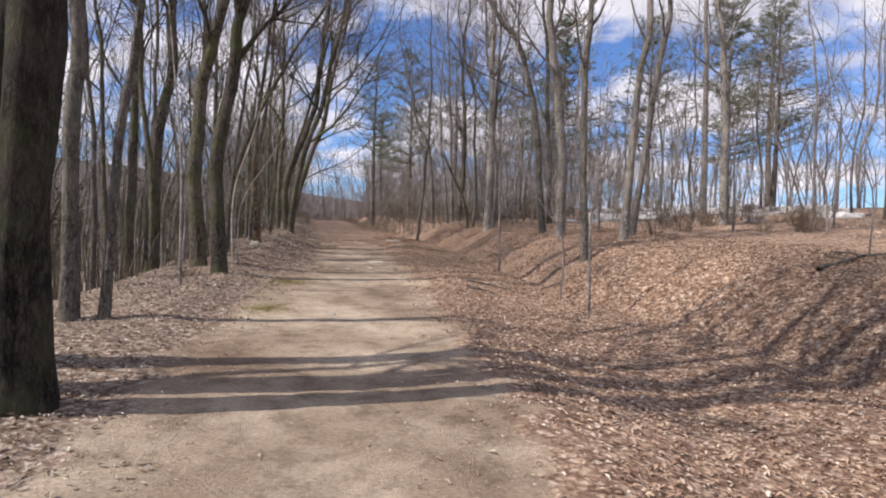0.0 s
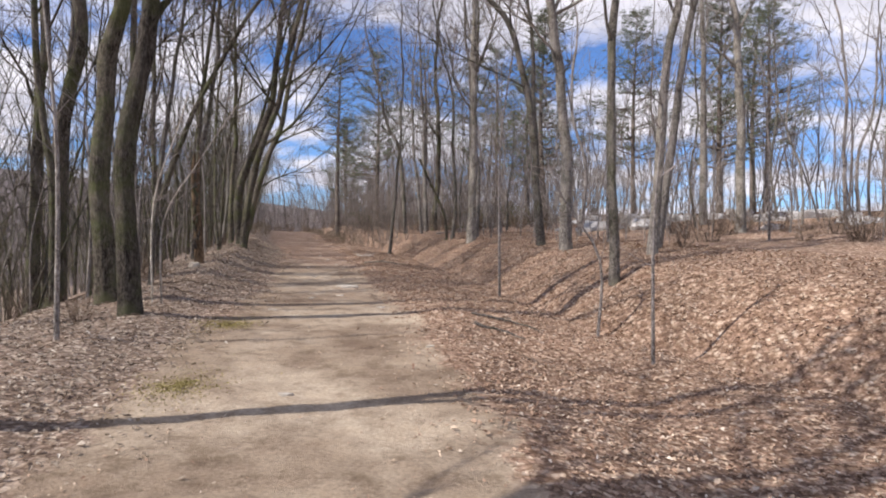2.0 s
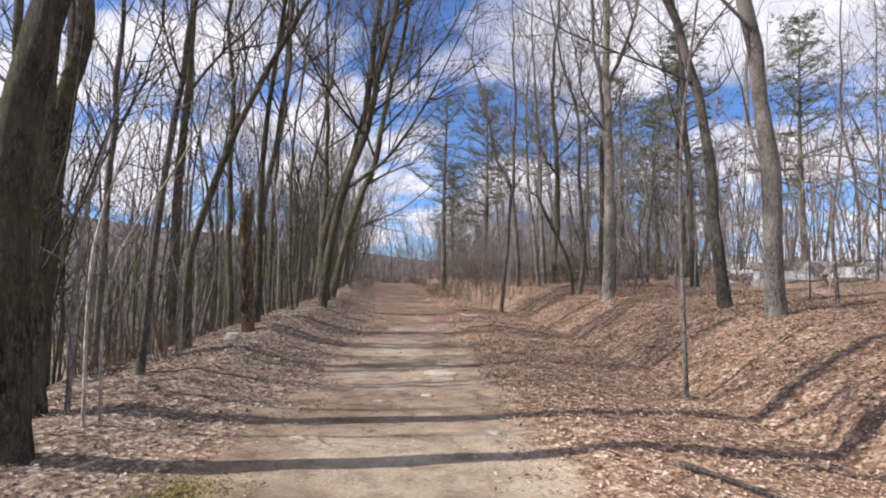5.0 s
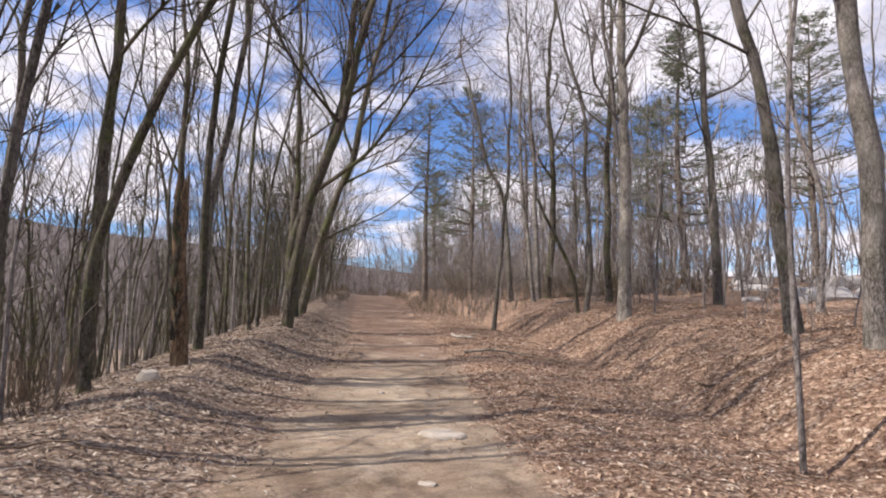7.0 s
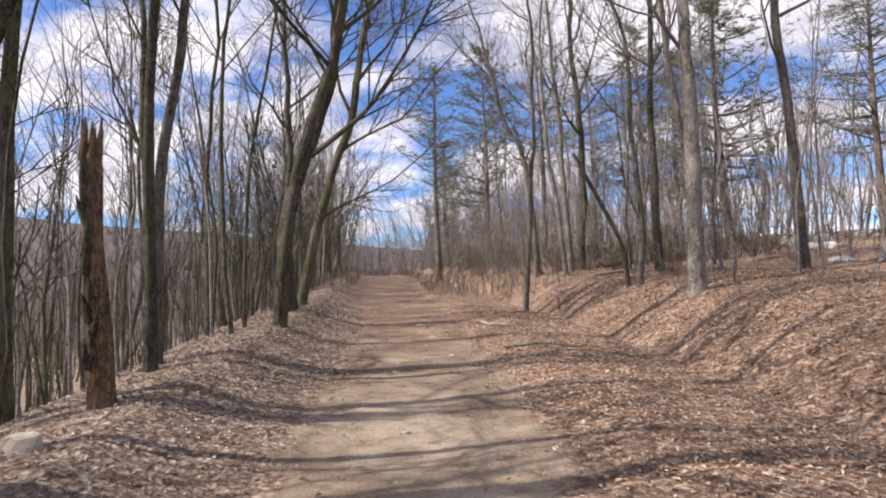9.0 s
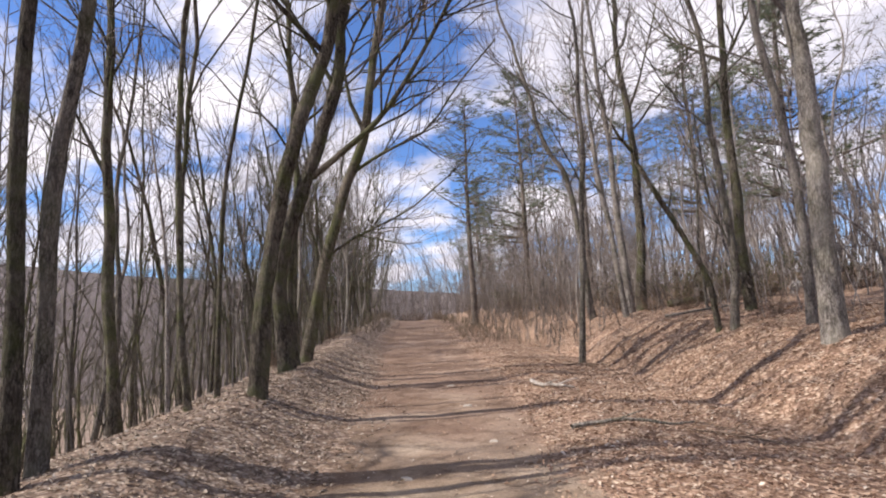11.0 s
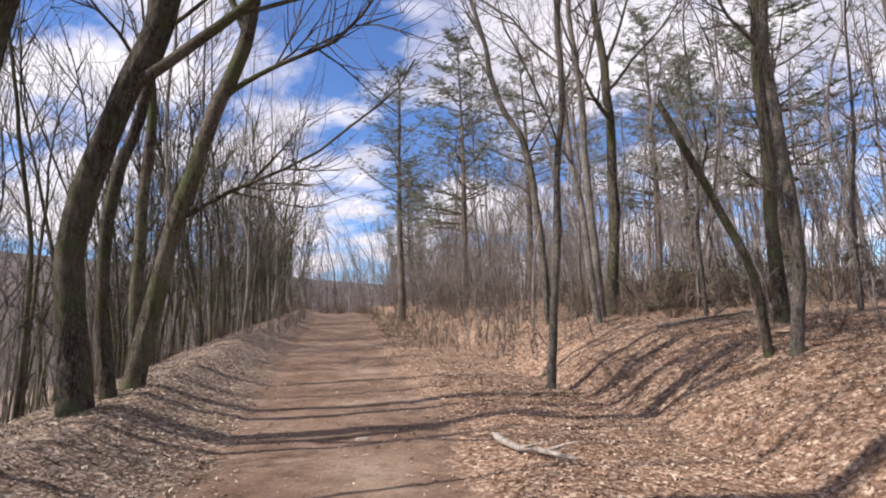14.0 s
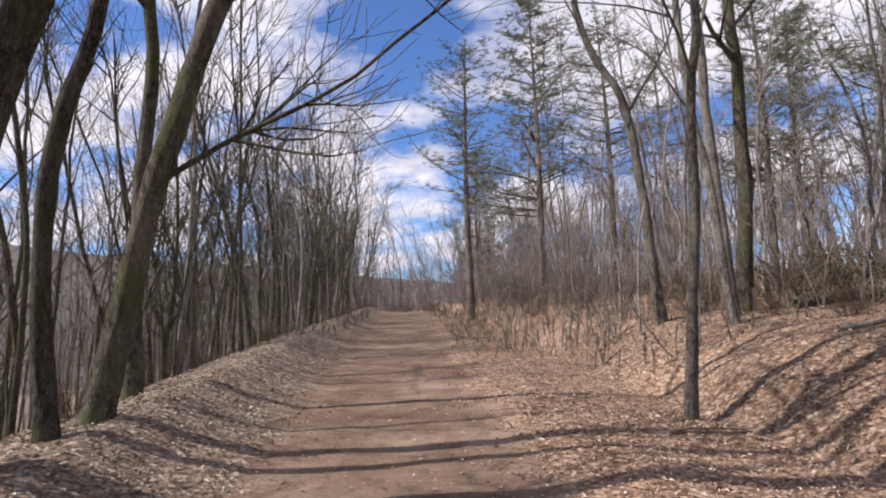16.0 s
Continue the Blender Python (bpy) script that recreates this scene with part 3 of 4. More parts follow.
def sapling(seed, x, y, r, tall, lean=(0, 0), bark=None):
    rng = random.Random(seed)
    s = new("sapling", None)
    stem, tw = Tubes(), Tubes()
    pts = spline([(0, 0, -0.1), (rng.gauss(0, 0.03), 0, tall * 0.4), (lean[0] * 0.6 + rng.gauss(0, 0.04), lean[1] * 0.6, tall * 0.72), (lean[0], lean[1], tall)], 4)
    stem.add(pts, taper(r, 0.004, len(pts)), 6, False)
    for k in range(int(6 + tall * 4)):
        i = rng.randrange(3, len(pts) - 1)
        sub = wander(rng, pts[i], side_way(rng, (pts[i + 1] - pts[i]).normalized(), rng.uniform(0.6, 1.1)), rng.uniform(0.25, 0.8), 4, 0.14, 0.05)
        tw.add(sub, taper(min(0.007, r * 0.4), 0.002, 5), 3, False)
    stem.make("stem", bark or BARK_FAR, s)
    tw.make("twig_spray", TWIG, s)["kind"] = "stuff"
    stand(s, x, y)
    return tagged(s, "thin bare sapling standing in the leaf litter", "sapling", "saplings along the track")


sapling(61, 1.24, 14.2, 0.027, 6.8, (0.35, 0.1))
sapling(62, 2.15, 10.61, 0.022, 2.4, (-0.75, 0))
sapling(63, 2.41, 9.32, 0.021, 3.4, (0.05, 0))
sapling(64, 3.98, 17.0, 0.034, 3.2, (0.15, 0))
sapling(65, -3.31, 8.54, 0.025, 4.2, (-0.3, 0))
sapling(66, -4.0, 11.1, 0.022, 3.6, (0.4, 0.1))
sapling(67, -4.7, 11.3, 0.026, 3.0, (-0.1, 0))
tagged(sapling(68, -3.4, 10.75, 0.014, 2.6, (0.9, 0.1), BLEACHED), "thin bleached dead stem leaning beside an oak")
tagged(sapling(69, -3.5, 10.7, 0.013, 3.2, (0.5, 0.1), BLEACHED), "thin bleached dead stem leaning beside an oak")
grow = random.Random(5)
for k in range(46):
    y = grow.uniform(8, 42)
    r = grow.choice((grow.uniform(4.3, 12), grow.uniform(-6.5, -2.6)))
    sapling(100 + k, float(trail_x(y)) + r, y, grow.uniform(0.012, 0.028), grow.uniform(1.6, 4.5), (grow.gauss(0, 0.3), grow.gauss(0, 0.2)))

# ---- the woods behind: a dozen grown trees, repeated with turns and sizes ----
KINDS = []
for k in range(12):
    g = random.Random(200 + k)
    lean = g.gauss(0, 0.35)
    KINDS.append(hardwood(g, ((lean * 0.25 + g.gauss(0, 0.14), g.gauss(0, 0.14), 2.6), (lean * 0.6 + g.gauss(0, 0.2), g.gauss(0, 0.25), 5.2), (lean + g.gauss(0, 0.3), g.gauss(0, 0.35), 8.5)), g.uniform(0.045, 0.08), g.uniform(11, 14.5),
                          (BARK_GREY, BARK_OAK, BARK_PALE, BARK_FAR)[k % 4], limbs=g.choice((10, 12, 14)), first=g.uniform(0.2, 0.42), dens=0.78, sides=8, joined=True))
SPOTS = []


def free(x, y, gap):
    r = x - float(trail_x(y))
    if -2.6 < r < 4.6:
        return False
    return all((x - a) ** 2 + (y - b) ** 2 > gap * gap for a, b in SPOTS)


for ob in list(scene.objects):
    if ob.get("category") in ("tree",) and ob.location.length > 0.1:
        SPOTS.append((ob.location.x, ob.location.y))
used = [False] * len(KINDS)


def plant(x, y, size, lean=0.0):
    SPOTS.append((x, y))
    # hill side picks mostly paler barks, putting its sunlit look into the colour
    k = grow.randrange(len(KINDS)) if x < trail_x(y) else grow.randrange(3) * 4 + grow.choice((2, 3, 3, 0))
    m = Matrix.Translation((x, y, height(x, y))) @ Euler((grow.gauss(0, 0.03), lean, grow.uniform(0, 6.28))).to_matrix().to_4x4() @ Matrix.Diagonal((size, size, size * grow.uniform(0.85, 1.15), 1))
    if used[k]:
        copy_thing(KINDS[k], m)
    else:
        used[k] = True
        KINDS[k].matrix_basis = m


def wood(count, r0, r1, y0, y1, gap, s0, s1, lean=0.0):
    made = tries = 0
    while made < count and tries < count * 12:
        tries += 1
        y = grow.uniform(y0, y1)
        x = float(trail_x(y)) + grow.uniform(r0, r1)
        if free(x, y, gap):
            plant(x, y, grow.uniform(s0, s1), grow.gauss(lean, 0.03))
            made += 1


wood(26, -4.2, -2.8, 26, 60, 0.7, 0.55, 1.0, 0.05)       # row along the shoulder
wood(24, -13, -4.0, 8, 28, 1.4, 0.6, 1.1, 0.02)          # valley slope
wood(60, -15, -4.0, 26, 52, 1.0, 0.6, 1.15, 0.02)
wood(30, -26, -12, 12, 60, 1.5, 0.8, 1.2)
wood(34, 6.2, 17, 17, 46, 1.5, 0.5, 1.0)                 # hill side
wood(22, 12, 30, 10, 55, 1.8, 0.7, 1.1)
wood(16, 3.4, 10, 46, 62, 1.3, 0.6, 1.0)
wood(10, -9, -3.2, -16, 3, 1.5, 0.8, 1.05)               # behind the start
wood(8, 5.5, 14, -14, 6, 1.8, 0.8, 1.05)


def deep_wood(name, seed, spots, label, stems=1.0, arms=15, fine=3, bark=None):
    """The crowded slender trees farther in, too many to tell apart."""
    rng = random.Random(seed)
    t = Tubes()
    for x, y, tall in spots:
        z = float(land(x, y)) - 0.2
        r = tall * rng.uniform(0.0035, 0.0085) * stems
        lean = Vector((rng.gauss(0, 0.06), rng.gauss(0, 0.06), 1))
        pts = wander(rng, Vector((x, y, z)), lean, tall, 6, 0.12, 0.08)
        t.add(pts, taper(r, 0.012, 7, 0.9), 5, False)
        for k in range(arms):
            i = rng.randrange(1, 6)
            p = pts[i].lerp(pts[i + 1], rng.random())
            ln = tall * rng.uniform(0.1, 0.28)
            sub = wander(rng, p, side_way(rng, (pts[i + 1] - pts[i]).normalized(), rng.uniform(0.4, 0.9)), ln, 4 if fine > 2 else 3, 0.13, 0.08)
            t.add(sub, taper(r * 0.32, 0.006, len(sub)), 3, False)
            for q in range(fine):
                j = rng.randrange(1, len(sub) - 1)
                w = wander(rng, sub[j], side_way(rng, (sub[j + 1] - sub[j]).normalized(), rng.uniform(0.4, 0.9)), ln * rng.uniform(0.3, 0.6), 2, 0.15, 0.06)
                t.add(w, taper(0.009, 0.004, 3), 3, False)
    ob = t.make(name, bark or BARK_FAR, None)
    tagged(ob, label, "woodland", kind="stuff")


def scatter(seed, count, r0, r1, y0, y1, a, b):
    rng = random.Random(seed)
    out = []
    while len(out) < count:
        y = rng.uniform(y0, y1)
        x = float(trail_x(y)) + rng.uniform(r0, r1)
        if not -2.8 < x - float(trail_x(y)) < 3.4 or y > 63:
            out.append((x, y, rng.uniform(a, b)))
    return out


def verge(seed, count, y0, y1, a, b):
    rng = random.Random(seed)
    out = []
    for _ in range(count):
        y = rng.uniform(y0, y1)
        out.append((float(trail_x(y)) + rng.choice((rng.uniform(-2.9, -1.5), rng.uniform(1.6, 3.5), rng.uniform(2.2, 5.0))), y, rng.uniform(a, b)))
    return out


# valley slope woods use darker bark, so their shade is in the colour
deep_wood("valley_wood", 1, scatter(1, 330, -45, -8, 12, 110, 7, 14), "crowded bare slender trees down the valley slope", 1.0, 14, 2, BARK_OAK)
deep_wood("shoulder_wood", 2, scatter(2, 95, -7, -2.8, 30, 75, 5, 12), "close row of bare slender trees along the track", 1.05, 20, 4, BARK_OAK)
deep_wood("hill_wood", 3, scatter(3, 230, 6.5, 45, 30, 110, 5, 12), "crowded bare slender trees on the rise", 1.0, 14, 2)
deep_wood("far_wood", 4, scatter(4, 270, -18, 20, 63, 125, 5, 12), "bare woods closing the far end of the track", 1.0, 11, 2)
deep_wood("thicket", 5, scatter(5, 420, 3.6, 16, 31, 62, 1.0, 3.8), "thin bare young growth beside the track", 0.5, 10, 3, BARK_BRUSH)
deep_wood("pole_wood", 15, scatter(15, 130, 3.6, 20, 38, 66, 3.0, 7.0), "close grey-brown pole growth on the rise", 0.7, 16, 4, BARK_FAR)
deep_wood("low_brush", 16, scatter(16, 620, 3.3, 11, 28, 55, 0.5, 1.4), "knee-high brown brush along the top of the bank", 0.6, 8, 2, BARK_BRUSH)
deep_wood("verge_brush", 18, verge(18, 420, 31, 62, 0.25, 0.75), "straw-brown weeds on the verges of the far track", 1.0, 6, 1, GRASS_DRY)
deep_wood("end_brush", 17, scatter(17, 360, -12, 14, 58, 80, 1.5, 4.0), "dense grey-brown brush where the track goes out of sight", 0.7, 11, 2, BARK_BRUSH)
deep_wood("far_thicket", 7, scatter(7, 330, -15, 16, 63, 88, 1.5, 5.0), "grey-brown brush closing the far end of the track", 0.7, 9, 2)
deep_wood("rise_wood", 8, scatter(8, 170, 10, 40, 18, 62, 3, 8), "slender bare trees crowding the skyline of the rise", 0.8, 12, 2)
deep_wood("bank_growth", 9, scatter(9, 130, 5.6, 14, 15, 33, 0.8, 2.8), "knee-high to head-high bare young growth on the rise", 0.6, 8, 2)
# darker bark again carries the valley slope's shade
deep_wood("valley_thicket", 6, scatter(6, 160, -14, -3.2, 9, 60, 2.0, 6.0), "thin bare young growth on the valley slope", 0.8, 10, 2, BARK_OAK)


# ---- pines ----
def pine(seed, tall, r, bare):
    rng = random.Random(seed)
    p = new("pine_tree", None)
    trunk, arms = Tubes(), Tubes()
    line = spline([(0, 0, -0.3), (rng.gauss(0, 0.1), 0, tall * 0.5), (rng.gauss(0, 0.15), 0, tall)], 8)
    trunk.add(line, taper(r, 0.02, len(line)), 8, False, 0.1)
    trunk.make("trunk", BARK_PINE, p)
    nv, nf = [], []
    z = tall * bare
    while z < tall * 0.99:
        share = (tall - z) / (tall * (1 - bare))
        for k in range(rng.choice((3, 4, 5))):
            a = rng.uniform(0, 6.28)
            ln = tall * 0.25 * (0.25 + share ** 0.7) * rng.uniform(0.55, 1.1)
            start = Vector((0, 0, z + rng.gauss(0, 0.08)))
            arm = wander(rng, start, Vector((math.cos(a), math.sin(a), 0.12 + 0.3 * (1 - share))), ln, 6, 0.1, 0.05)
            arms.add(arm, taper(0.022 + 0.02 * share, 0.006, 7), 4, False)
            for i in range(2, 7):
                for j in range(4):
                    c = arm[i] + Vector((rng.gauss(0, 0.16), rng.gauss(0, 0.16), rng.gauss(0.05, 0.05))) * (0.6 + ln * 0.35)
                    for q in range(11):
                        d = Vector((rng.gauss(0, 1), rng.gauss(0, 1), rng.gauss(0.2, 0.35))).normalized() * rng.uniform(0.14, 0.27)
                        s = d.cross(Vector((rng.gauss(0, 1), rng.gauss(0, 1), rng.gauss(0, 1)))).normalized() * 0.011
                        b = len(nv)
                        nv += [tuple(c - s), tuple(c + s), tuple(c + d)]
                        nf.append((b, b + 1, b + 2))
        z += tall * rng.uniform(0.035, 0.06)
    arms.make("crown", BARK_PINE, p)["kind"] = "stuff"
    mesh_object("needles", nv, nf, NEEDLE, p, False, "soft tiers of grey-green needles")["kind"] = "stuff"
    return tagged(p, "tall pine with open tiers of grey-green needles", "pine tree", "pines among the bare trees")


PINES = [pine(301, 13.0, 0.2, 0.42), pine(302, 11.0, 0.16, 0.3), pine(303, 9.5, 0.15, 0.22)]
PINE_SPOTS = ((0, -7.9, 47.5, 1.05), (1, -4.2, 40.3, 0.98), (0, -1.5, 46, 0.9), (1, 3.2, 41, 1.0), (1, 9.5, 33, 0.95), (2, 12, 29, 1.05), (1, 15, 31, 0.95),
              (0, 18, 38, 0.9), (2, 6, 46, 1.1), (0, 2, 55, 1.0), (2, -9, 58, 1.0), (1, 21, 28, 1.0), (2, 5.5, 35.5, 1.15))
done = set()
for k, x, y, s in PINE_SPOTS:
    m = Matrix.Translation((x, y, height(x, y))) @ Euler((0, 0, x * 1.7)).to_matrix().to_4x4() @ Matrix.Diagonal((s, s, s, 1))
    if k in done:
        copy_thing(PINES[k], m)
    else:
        done.add(k)
        PINES[k].matrix_basis = m


# ---- brush, litter, stones ----
def shrub(seed, tall, stems, leafy):
    rng = random.Random(seed)
    s = new("shrub", None)
    st = Tubes()
    lv, lf = [], []
    for _ in range(stems):
        a = rng.uniform(0, 6.28)
        root = Vector((math.cos(a), math.sin(a), 0)) * rng.uniform(0, 0.35) + Vector((0, 0, -0.05))
        pts = wander(rng, root, Vector((math.cos(a) * 0.5, math.sin(a) * 0.5, 1)), tall * rng.uniform(0.5, 1.0), 5, 0.16, 0.04)
        st.add(pts, taper(0.009, 0.002, 6), 3, False)
        for k in range(4):
            i = rng.randrange(1, 5)
            sub = wander(rng, pts[i], side_way(rng, (pts[i + 1] - pts[i]).normalized(), rng.uniform(0.5, 1.1)), rng.uniform(0.15, 0.45), 2, 0.2, 0.03)
            st.add(sub, taper(0.005, 0.0018, 3), 3, False)
            if rng.random() < leafy:
                for q in range(7):
                    c = sub[-1] + Vector((rng.gauss(0, 0.06), rng.gauss(0, 0.06), rng.gauss(0, 0.05)))
                    d = Vector((rng.gauss(0, 1), rng.gauss(0, 1), rng.gauss(0.2, 0.6))).normalized() * 0.045
                    w = d.cross(Vector((rng.gauss(0, 1), rng.gauss(0, 1), 1))).normalized() * 0.015
                    b = len(lv)
                    lv += [tuple(c), tuple(c + d * 0.5 + w), tuple(c + d), tuple(c + d * 0.5 - w)]
                    lf.append((b, b + 1, b + 2, b + 3))
    st.make("stem_tangle", TWIG_BRUSH, s)["kind"] = "stuff"
    if lf:
        mesh_object("foliage", lv, lf, EVERGREEN, s, False, "small olive-green leaves")["kind"] = "stuff"
    return tagged(s, "low evergreen bush with olive leaves and bare stems" if leafy else "tangle of bare brown undergrowth stems", "shrub", "undergrowth")


SHRUBS = [shrub(401, 1.3, 34, 0.0), shrub(402, 1.0, 30, 0.0), shrub(403, 1.2, 34, 0.75), shrub(404, 1.7, 40, 0.0)]
seen_kind = set()


def bush(k, x, y, s):
    m = Matrix.Translation((x, y, height(x, y))) @ Euler((0, 0, grow.uniform(0, 6.28))).to_matrix().to_4x4() @ Matrix.Diagonal((s, s, s * grow.uniform(0.8, 1.2), 1))
    if k in seen_kind:
        copy_thing(SHRUBS[k], m)
    else:
        seen_kind.add(k)
        SHRUBS[k].matrix_basis = m


for k in range(60):
    y = grow.uniform(31, 62)
    bush(grow.choice((0, 0, 1, 3, 2)), float(trail_x(y)) + grow.uniform(4.2, 13), y, grow.uniform(0.5, 1.0))
for k in range(34):
    y = grow.uniform(14, 32)
    bush(grow.choice((0, 1, 3)), float(trail_x(y)) + grow.uniform(6.0, 14), y, grow.uniform(0.45, 0.9))
for x, y, z in ((0.4, 30.6, 1.2), (1.2, 30.2, 1.2), (1.9, 29.6, 1.1), (2.6, 30.4, 1.3), (-0.9, 31.6, 0.9), (3.4, 29.4, 1.1), (-5.6, 44.5, 1.5), (-5.0, 43.6, 1.2), (4.4, 29.0, 1.2), (1.6, 31.4, 1.4), (3.0, 31.6, 1.4)):
    bush(2, x, y, z)
for k in range(30):
    y = grow.uniform(58, 74)
    bush(grow.choice((0, 1, 3)), float(trail_x(y)) + grow.uniform(-5, 5), y, grow.uniform(0.6, 1.0))
for k in range(20):
    y = grow.uniform(9, 40)
    bush(grow.choice((0, 1)), float(trail_x(y)) + grow.uniform(-5.5, -2.6), y, grow.uniform(0.3, 0.6))


def leaf_litter(name, seed, n, thin, s0, s1, curl1, label, r0=-4.6, r1=7.6, mat=None):
    """Curled oak and beech leaves, thick on the banks and thin on the track."""
    rng = np.random.default_rng(seed)
    ys = np.concatenate([rng.uniform(1.5, 27, int(n * 0.8)), rng.uniform(27, 46, n - int(n * 0.8))])
    rs = rng.uniform(r0, r1, n)
    xs = trail_x(ys) + rs
    drift = np.array([noise.noise((a * 1.1, b * 1.1, 5)) + 0.6 * noise.noise((a * 3.3, b * 3.3, 8)) for a, b in zip(xs, ys)])
    thin = thin * np.interp(ys, (10, 20, 30), (1.0, 2.5, 5.0))
    out = off_track(rs, ys) + drift * 0.45
    keep = np.where(out < -0.4, thin, np.where(out < -0.05, thin * 4 + 0.05, np.interp(out, (-0.05, 0.2, 0.55), (0.2, 0.65, 1.0))))
    ok = rng.random(n) < keep
    xs, ys = xs[ok], ys[ok]
    n = len(xs)
    turn, tip, roll = rng.uniform(0, 6.28, n), rng.normal(0, 0.26, n), rng.normal(0, 0.3, n)
    size, wide, curl = rng.uniform(s0, s1, n), rng.uniform(0.35, 0.62, n), rng.uniform(0.05, curl1, n)
    verts, faces = [], []
    for i in range(n):
        L, w, c = size[i], size[i] * wide[i], size[i] * curl[i]
        z = height(xs[i], ys[i]) + 0.008 + 0.015 * abs(tip[i])
        ct, st = math.cos(turn[i]), math.sin(turn[i])
        b = len(verts)
        for u, v, h in ((-L / 2, 0, 0), (L * 0.1, -w / 2, c), (L / 2, 0, c * 0.3), (-L * 0.05, w / 2, c * 0.9)):
            hz = h + u * math.sin(tip[i]) + v * math.sin(roll[i])
            verts.append((xs[i] + u * ct - v * st, ys[i] + u * st + v * ct, z + hz))
        faces += [(b, b + 1, b + 2), (b, b + 2, b + 3)]
    tagged(mesh_object(name, verts, faces, mat or LEAF, None, False), label, "leaf litter", kind="stuff")


leaf_litter("leaf_litter", 11, 130000, 0.006, 0.019, 0.056, 0.34, "thick carpet of curled dry brown oak leaves", 0.0, 7.6)
leaf_litter("leaf_litter", 13, 66000, 0.006, 0.019, 0.056, 0.34, "grey-tan weathered dry leaves along the shoulder", -4.8, 0.4, LEAF_OLD)
leaf_litter("leaf_crumbs", 12, 60000, 0.2, 0.010, 0.028, 0.3, "scattered crumbs of broken brown leaf")


def stone(name, seed, x, y, sx, sy, sz, mat, label, sink=0.3, group="", rough=1.0):
    rng = random.Random(seed)
    bm = bmesh.new()
    bmesh.ops.create_icosphere(bm, subdivisions=2 if rough > 0.6 else 3, radius=1.0)
    off = Vector((rng.uniform(0, 50), rng.uniform(0, 50), rng.uniform(0, 50)))
    for v in bm.verts:
        d = v.co.copy()
        k = 1 + rough * (0.5 * noise.noise(d * 1.3 + off) + 0.2 * noise.noise(d * 3 + off))
        v.co = Vector((d.x * k * sx, d.y * k * sy, max(-0.5, min(0.62 + 0.12 * noise.noise(d * 2 + off), d.z * k)) * sz))
    me = bpy.data.meshes.new(name)
    bm.to_mesh(me)
    bm.free()
    me.materials.append(mat)
    me.polygons.foreach_set("use_smooth", [rough < 0.6] * len(me.polygons))
    ob = new(name, me)
    ob.location = (x, y, height(x, y) + sz * (0.3 - sink))
    ob.rotation_euler = (0, 0, rng.uniform(-0.3, 0.3))
    return tagged(ob, label, "stone", group)


stone("flat_stone", 1, -1.6, 14.2, 0.21, 0.12, 0.075, ROCK_PALE, "flat pale stone bedded in the dirt track", rough=0.35)
stone("pale_stone", 2, -4.6, 14.55, 0.11, 0.08, 0.13, ROCK_PALE, "upright pale stone in leaves on the shoulder", 0.1)
for k, (x, y) in enumerate(((0.1, 9.1), (-1.9, 12.6), (-1.5, 13.0), (-2.6, 16.0), (-0.9, 7.4), (-2.1, 11.2), (-3.3, 18.4), (-3.4, 21.4), (-0.7, 11.8), (-2.8, 19.6), (-4.0, 23.2))):
    stone("small_stone", 10 + k, x, y, 0.045 + 0.012 * (k % 3), 0.035, 0.03, ROCK_PALE, "small pale stone lying on the track", 0.3, "small stones on the track")
for k in range(34):
    y = grow.uniform(16, 36)
    x = float(trail_x(y)) + grow.uniform(11.5, 20)
    w = grow.uniform(0.25, 0.75)
    stone("boulder", 40 + k, x, y, w, w * grow.uniform(0.5, 0.9), w * grow.uniform(0.4, 0.7), ROCK_GREY, "weathered pale grey boulder on the wooded rise", 0.25, "boulders on the rise")


for k, (x, y, w) in enumerate(((5.65, 23.9, 0.75), (4.9, 23.5, 0.35), (6.9, 23.3, 0.55), (7.6, 24.6, 0.7), (4.3, 24.4, 0.25))):
    stone("boulder", 90 + k, x, y, w, w * 0.6, w * 0.5, ROCK_GREY, "pale lichened boulder in brush on the wooded rise", 0.1, "boulders on the rise")


def fallen(name, seed, x, y, way, length, r, mat, label, forks=2):
    rng = random.Random(seed)
    ob = new(name, None)
    t = Tubes()
    pts = []
    d = Vector((math.cos(way), math.sin(way), 0))
    for i in range(9):
        q = Vector((x, y, 0)) + d * (length * i / 8) + Vector((rng.gauss(0, 0.02), rng.gauss(0, 0.02), 0)) * length
        q.z = height(q.x, q.y) + r * 0.8 + 0.02
        pts.append(q - Vector((x, y, 0)))
    t.add(pts, taper(r, r * 0.4, 9), 8, True, 0.2)
    for k in range(forks):
        i = 3 + 2 * k
        t.add(wander(rng, pts[i], Vector((d.x + rng.gauss(0, 0.6), d.y + rng.gauss(0, 0.6), 0.25)), length * 0.3, 4, 0.12, -0.02), taper(r * 0.5, 0.004, 5), 5, False)
    t.make("limb", mat, ob)
    ob.location = (x, y, 0)
    return tagged(ob, label, "fallen branch")


fallen("fallen_branch", 1, -2.75, 23.0, -0.9, 1.05, 0.036, BLEACHED, "bleached fallen branch lying at the track's edge")
fallen("fallen_branch", 2, 5.0, 8.4, 0.5, 1.6, 0.03, BARK_GREY, "grey forked dead branch on the leaves")
fallen("fallen_branch", 3, 0.6, 10.4, -0.6, 0.7, 0.018, BARK_GREY, "short dead stick on brown leaves", 1)
fallen("fallen_branch", 4, 0.6, 11.2, -0.8, 1.1, 0.018, BARK_GREY, "short dead stick on brown leaves", 1)
fallen("fallen_log", 5, 0.3, 30.2, 0.4, 3.2, 0.09, BARK_OAK, "dark fallen log in brush at the bank's top", 3)
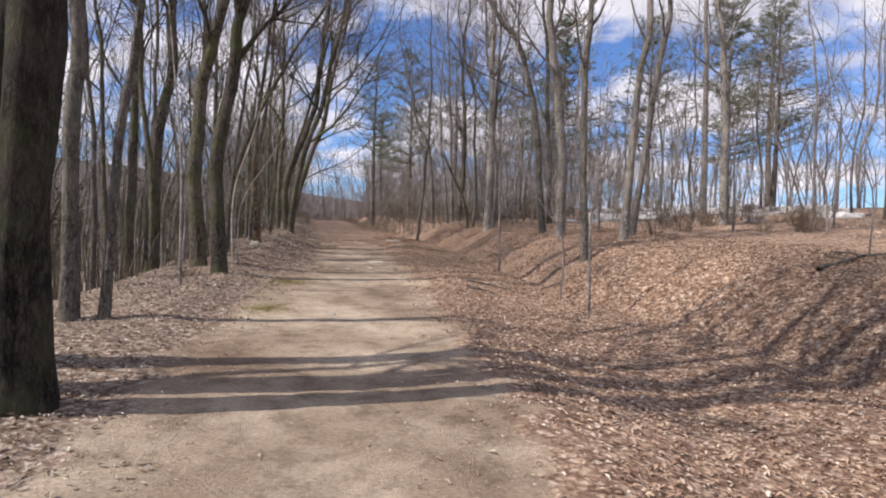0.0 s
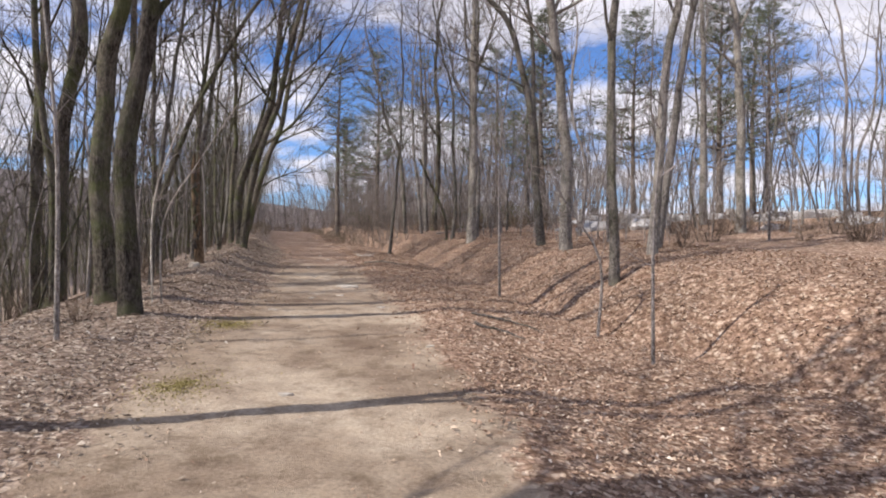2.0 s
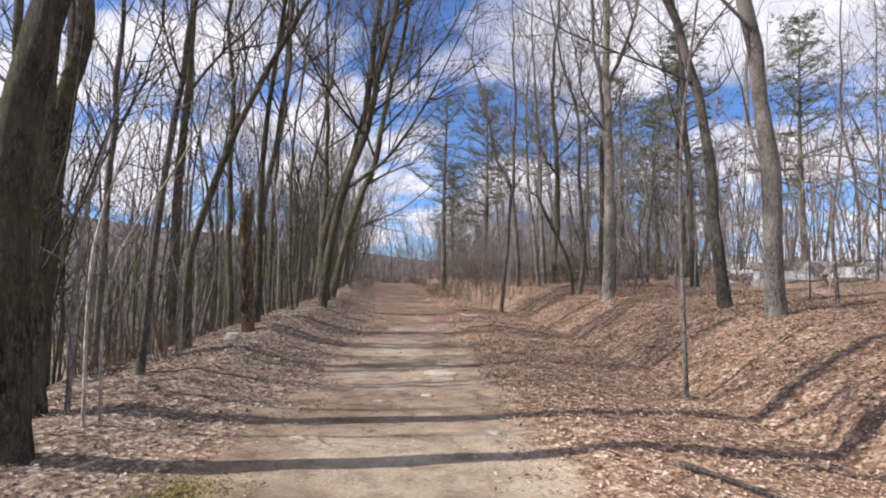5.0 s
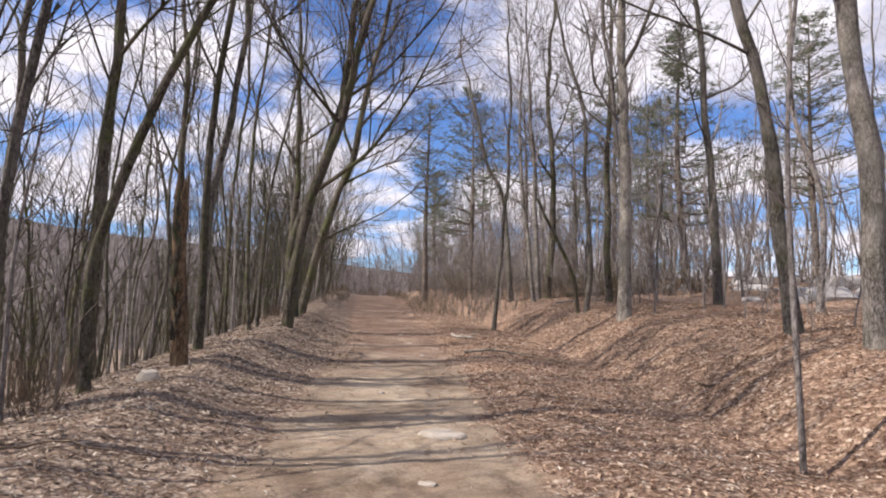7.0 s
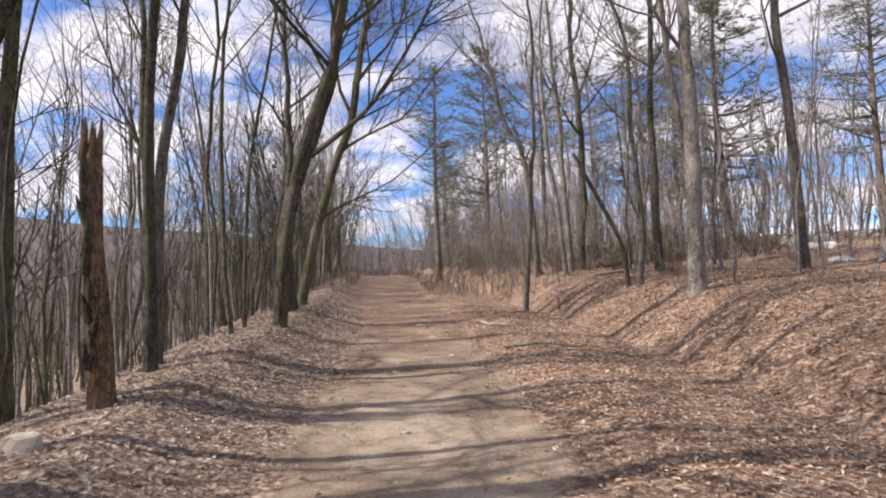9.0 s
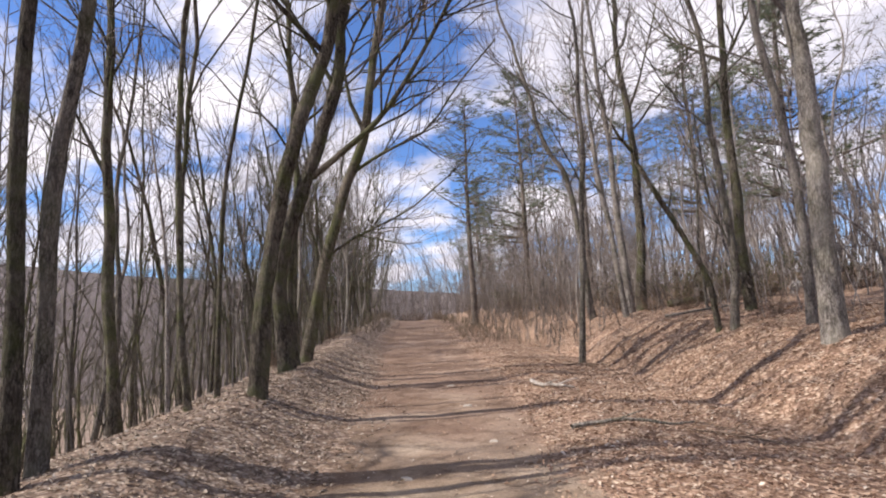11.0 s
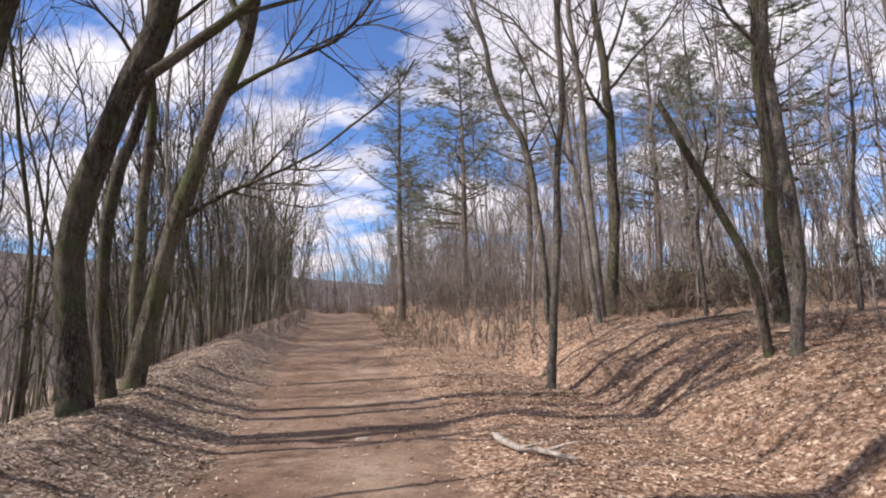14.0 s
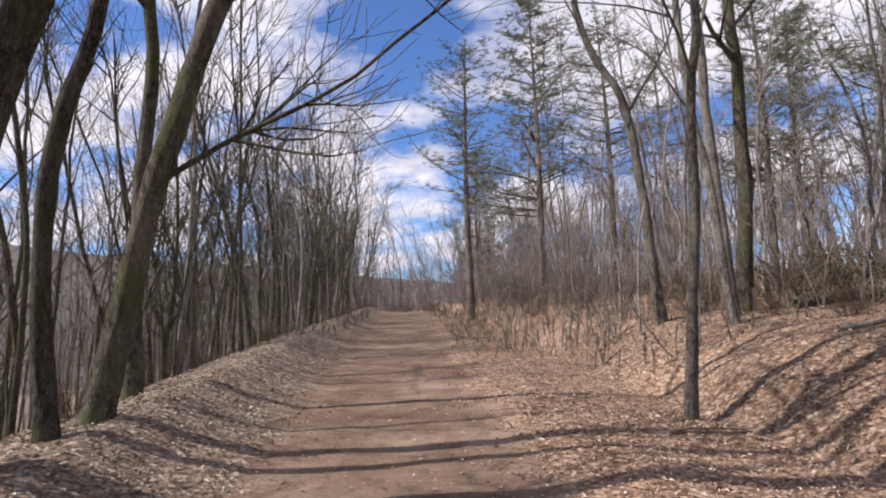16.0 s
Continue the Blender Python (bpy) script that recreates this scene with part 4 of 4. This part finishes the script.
fallen("fallen_pole", 7, -0.2, 27.4, 0.25, 2.3, 0.03, BARK_PALE, "long bleached dead pole lying on the bank", 1)
fallen("fallen_branch", 6, -2.1, 20.0, 0.2, 1.2, 0.025, BARK_PALE, "pale fallen branch beside the dirt track", 1)
for k in range(22):
    y = grow.uniform(6, 36)
    r = grow.choice((grow.uniform(2, 8), grow.uniform(-4, -1.6)))
    fallen("fallen_branch", 500 + k, float(trail_x(y)) + r, y, grow.uniform(0, 6.28), grow.uniform(0.4, 1.3), grow.uniform(0.006, 0.014), TWIG_BRUSH, "thin dead twig lying among dry leaves", 1)


def moss_patch(seed, cx, cy, n):
    rng = random.Random(seed)
    v, f = [], []
    for _ in range(n):
        a, d = rng.uniform(0, 6.28), abs(rng.gauss(0, 0.55))
        x, y = cx + math.cos(a) * d * 0.34, cy + math.sin(a) * d * 0.5
        z = height(x, y)
        b = len(v)
        q = rng.uniform(0, 6.28)
        w = Vector((math.cos(q), math.sin(q), 0)) * 0.009
        v += [(x - w.x, y - w.y, z - 0.004), (x + w.x, y + w.y, z - 0.004), (x + rng.gauss(0, 0.012), y + rng.gauss(0, 0.012), z + rng.uniform(0.003, 0.011))]
        f.append((b, b + 1, b + 2))
    tagged(mesh_object("moss", v, f, MOSS, None, False), "patch of yellow-green moss at the track's edge", "moss", kind="stuff")


moss_patch(9, -2.28, 10.05, 4200)
moss_patch(10, -1.72, 7.5, 2600)


# ---- the far side of the valley ----
def far_hill():
    v, f = [], []
    n = 60
    for j in range(9):
        for i in range(n):
            a = radians(200 - 150 * i / (n - 1))
            d = 130 + 35 * j
            x, y = math.cos(a) * d - 5, math.sin(a) * d + 10
            lift = max(0.46, math.cos(a - radians(150)))
            z = -20 + (j / 8) ** 0.8 * (70 * lift + 6 * noise.noise((x * 0.01, y * 0.01, 1)))
            v.append((x, y, z))
    for j in range(8):
        for i in range(n - 1):
            f.append((j * n + i, j * n + i + 1, j * n + n + i + 1, j * n + n + i))
    m, nt, bsdf, co = material("far_woods")
    vec = stretched(nt, co.outputs["Object"], 0.9, 0.9, 0.12)
    col = ramp(nt, noise_tex(nt, vec, 0.8, 8.0, 0.75), ((0.3, (0.055, 0.044, 0.042)), (0.7, (0.15, 0.12, 0.112))))
    nt.links.new(col, bsdf.inputs["Base Color"])
    bsdf.inputs["Roughness"].default_value = 1.0
    tagged(mesh_object("backdrop_hill", v, f, m), "distant bare brown wooded hillside across the valley", "hill", kind="structure")


far_hill()
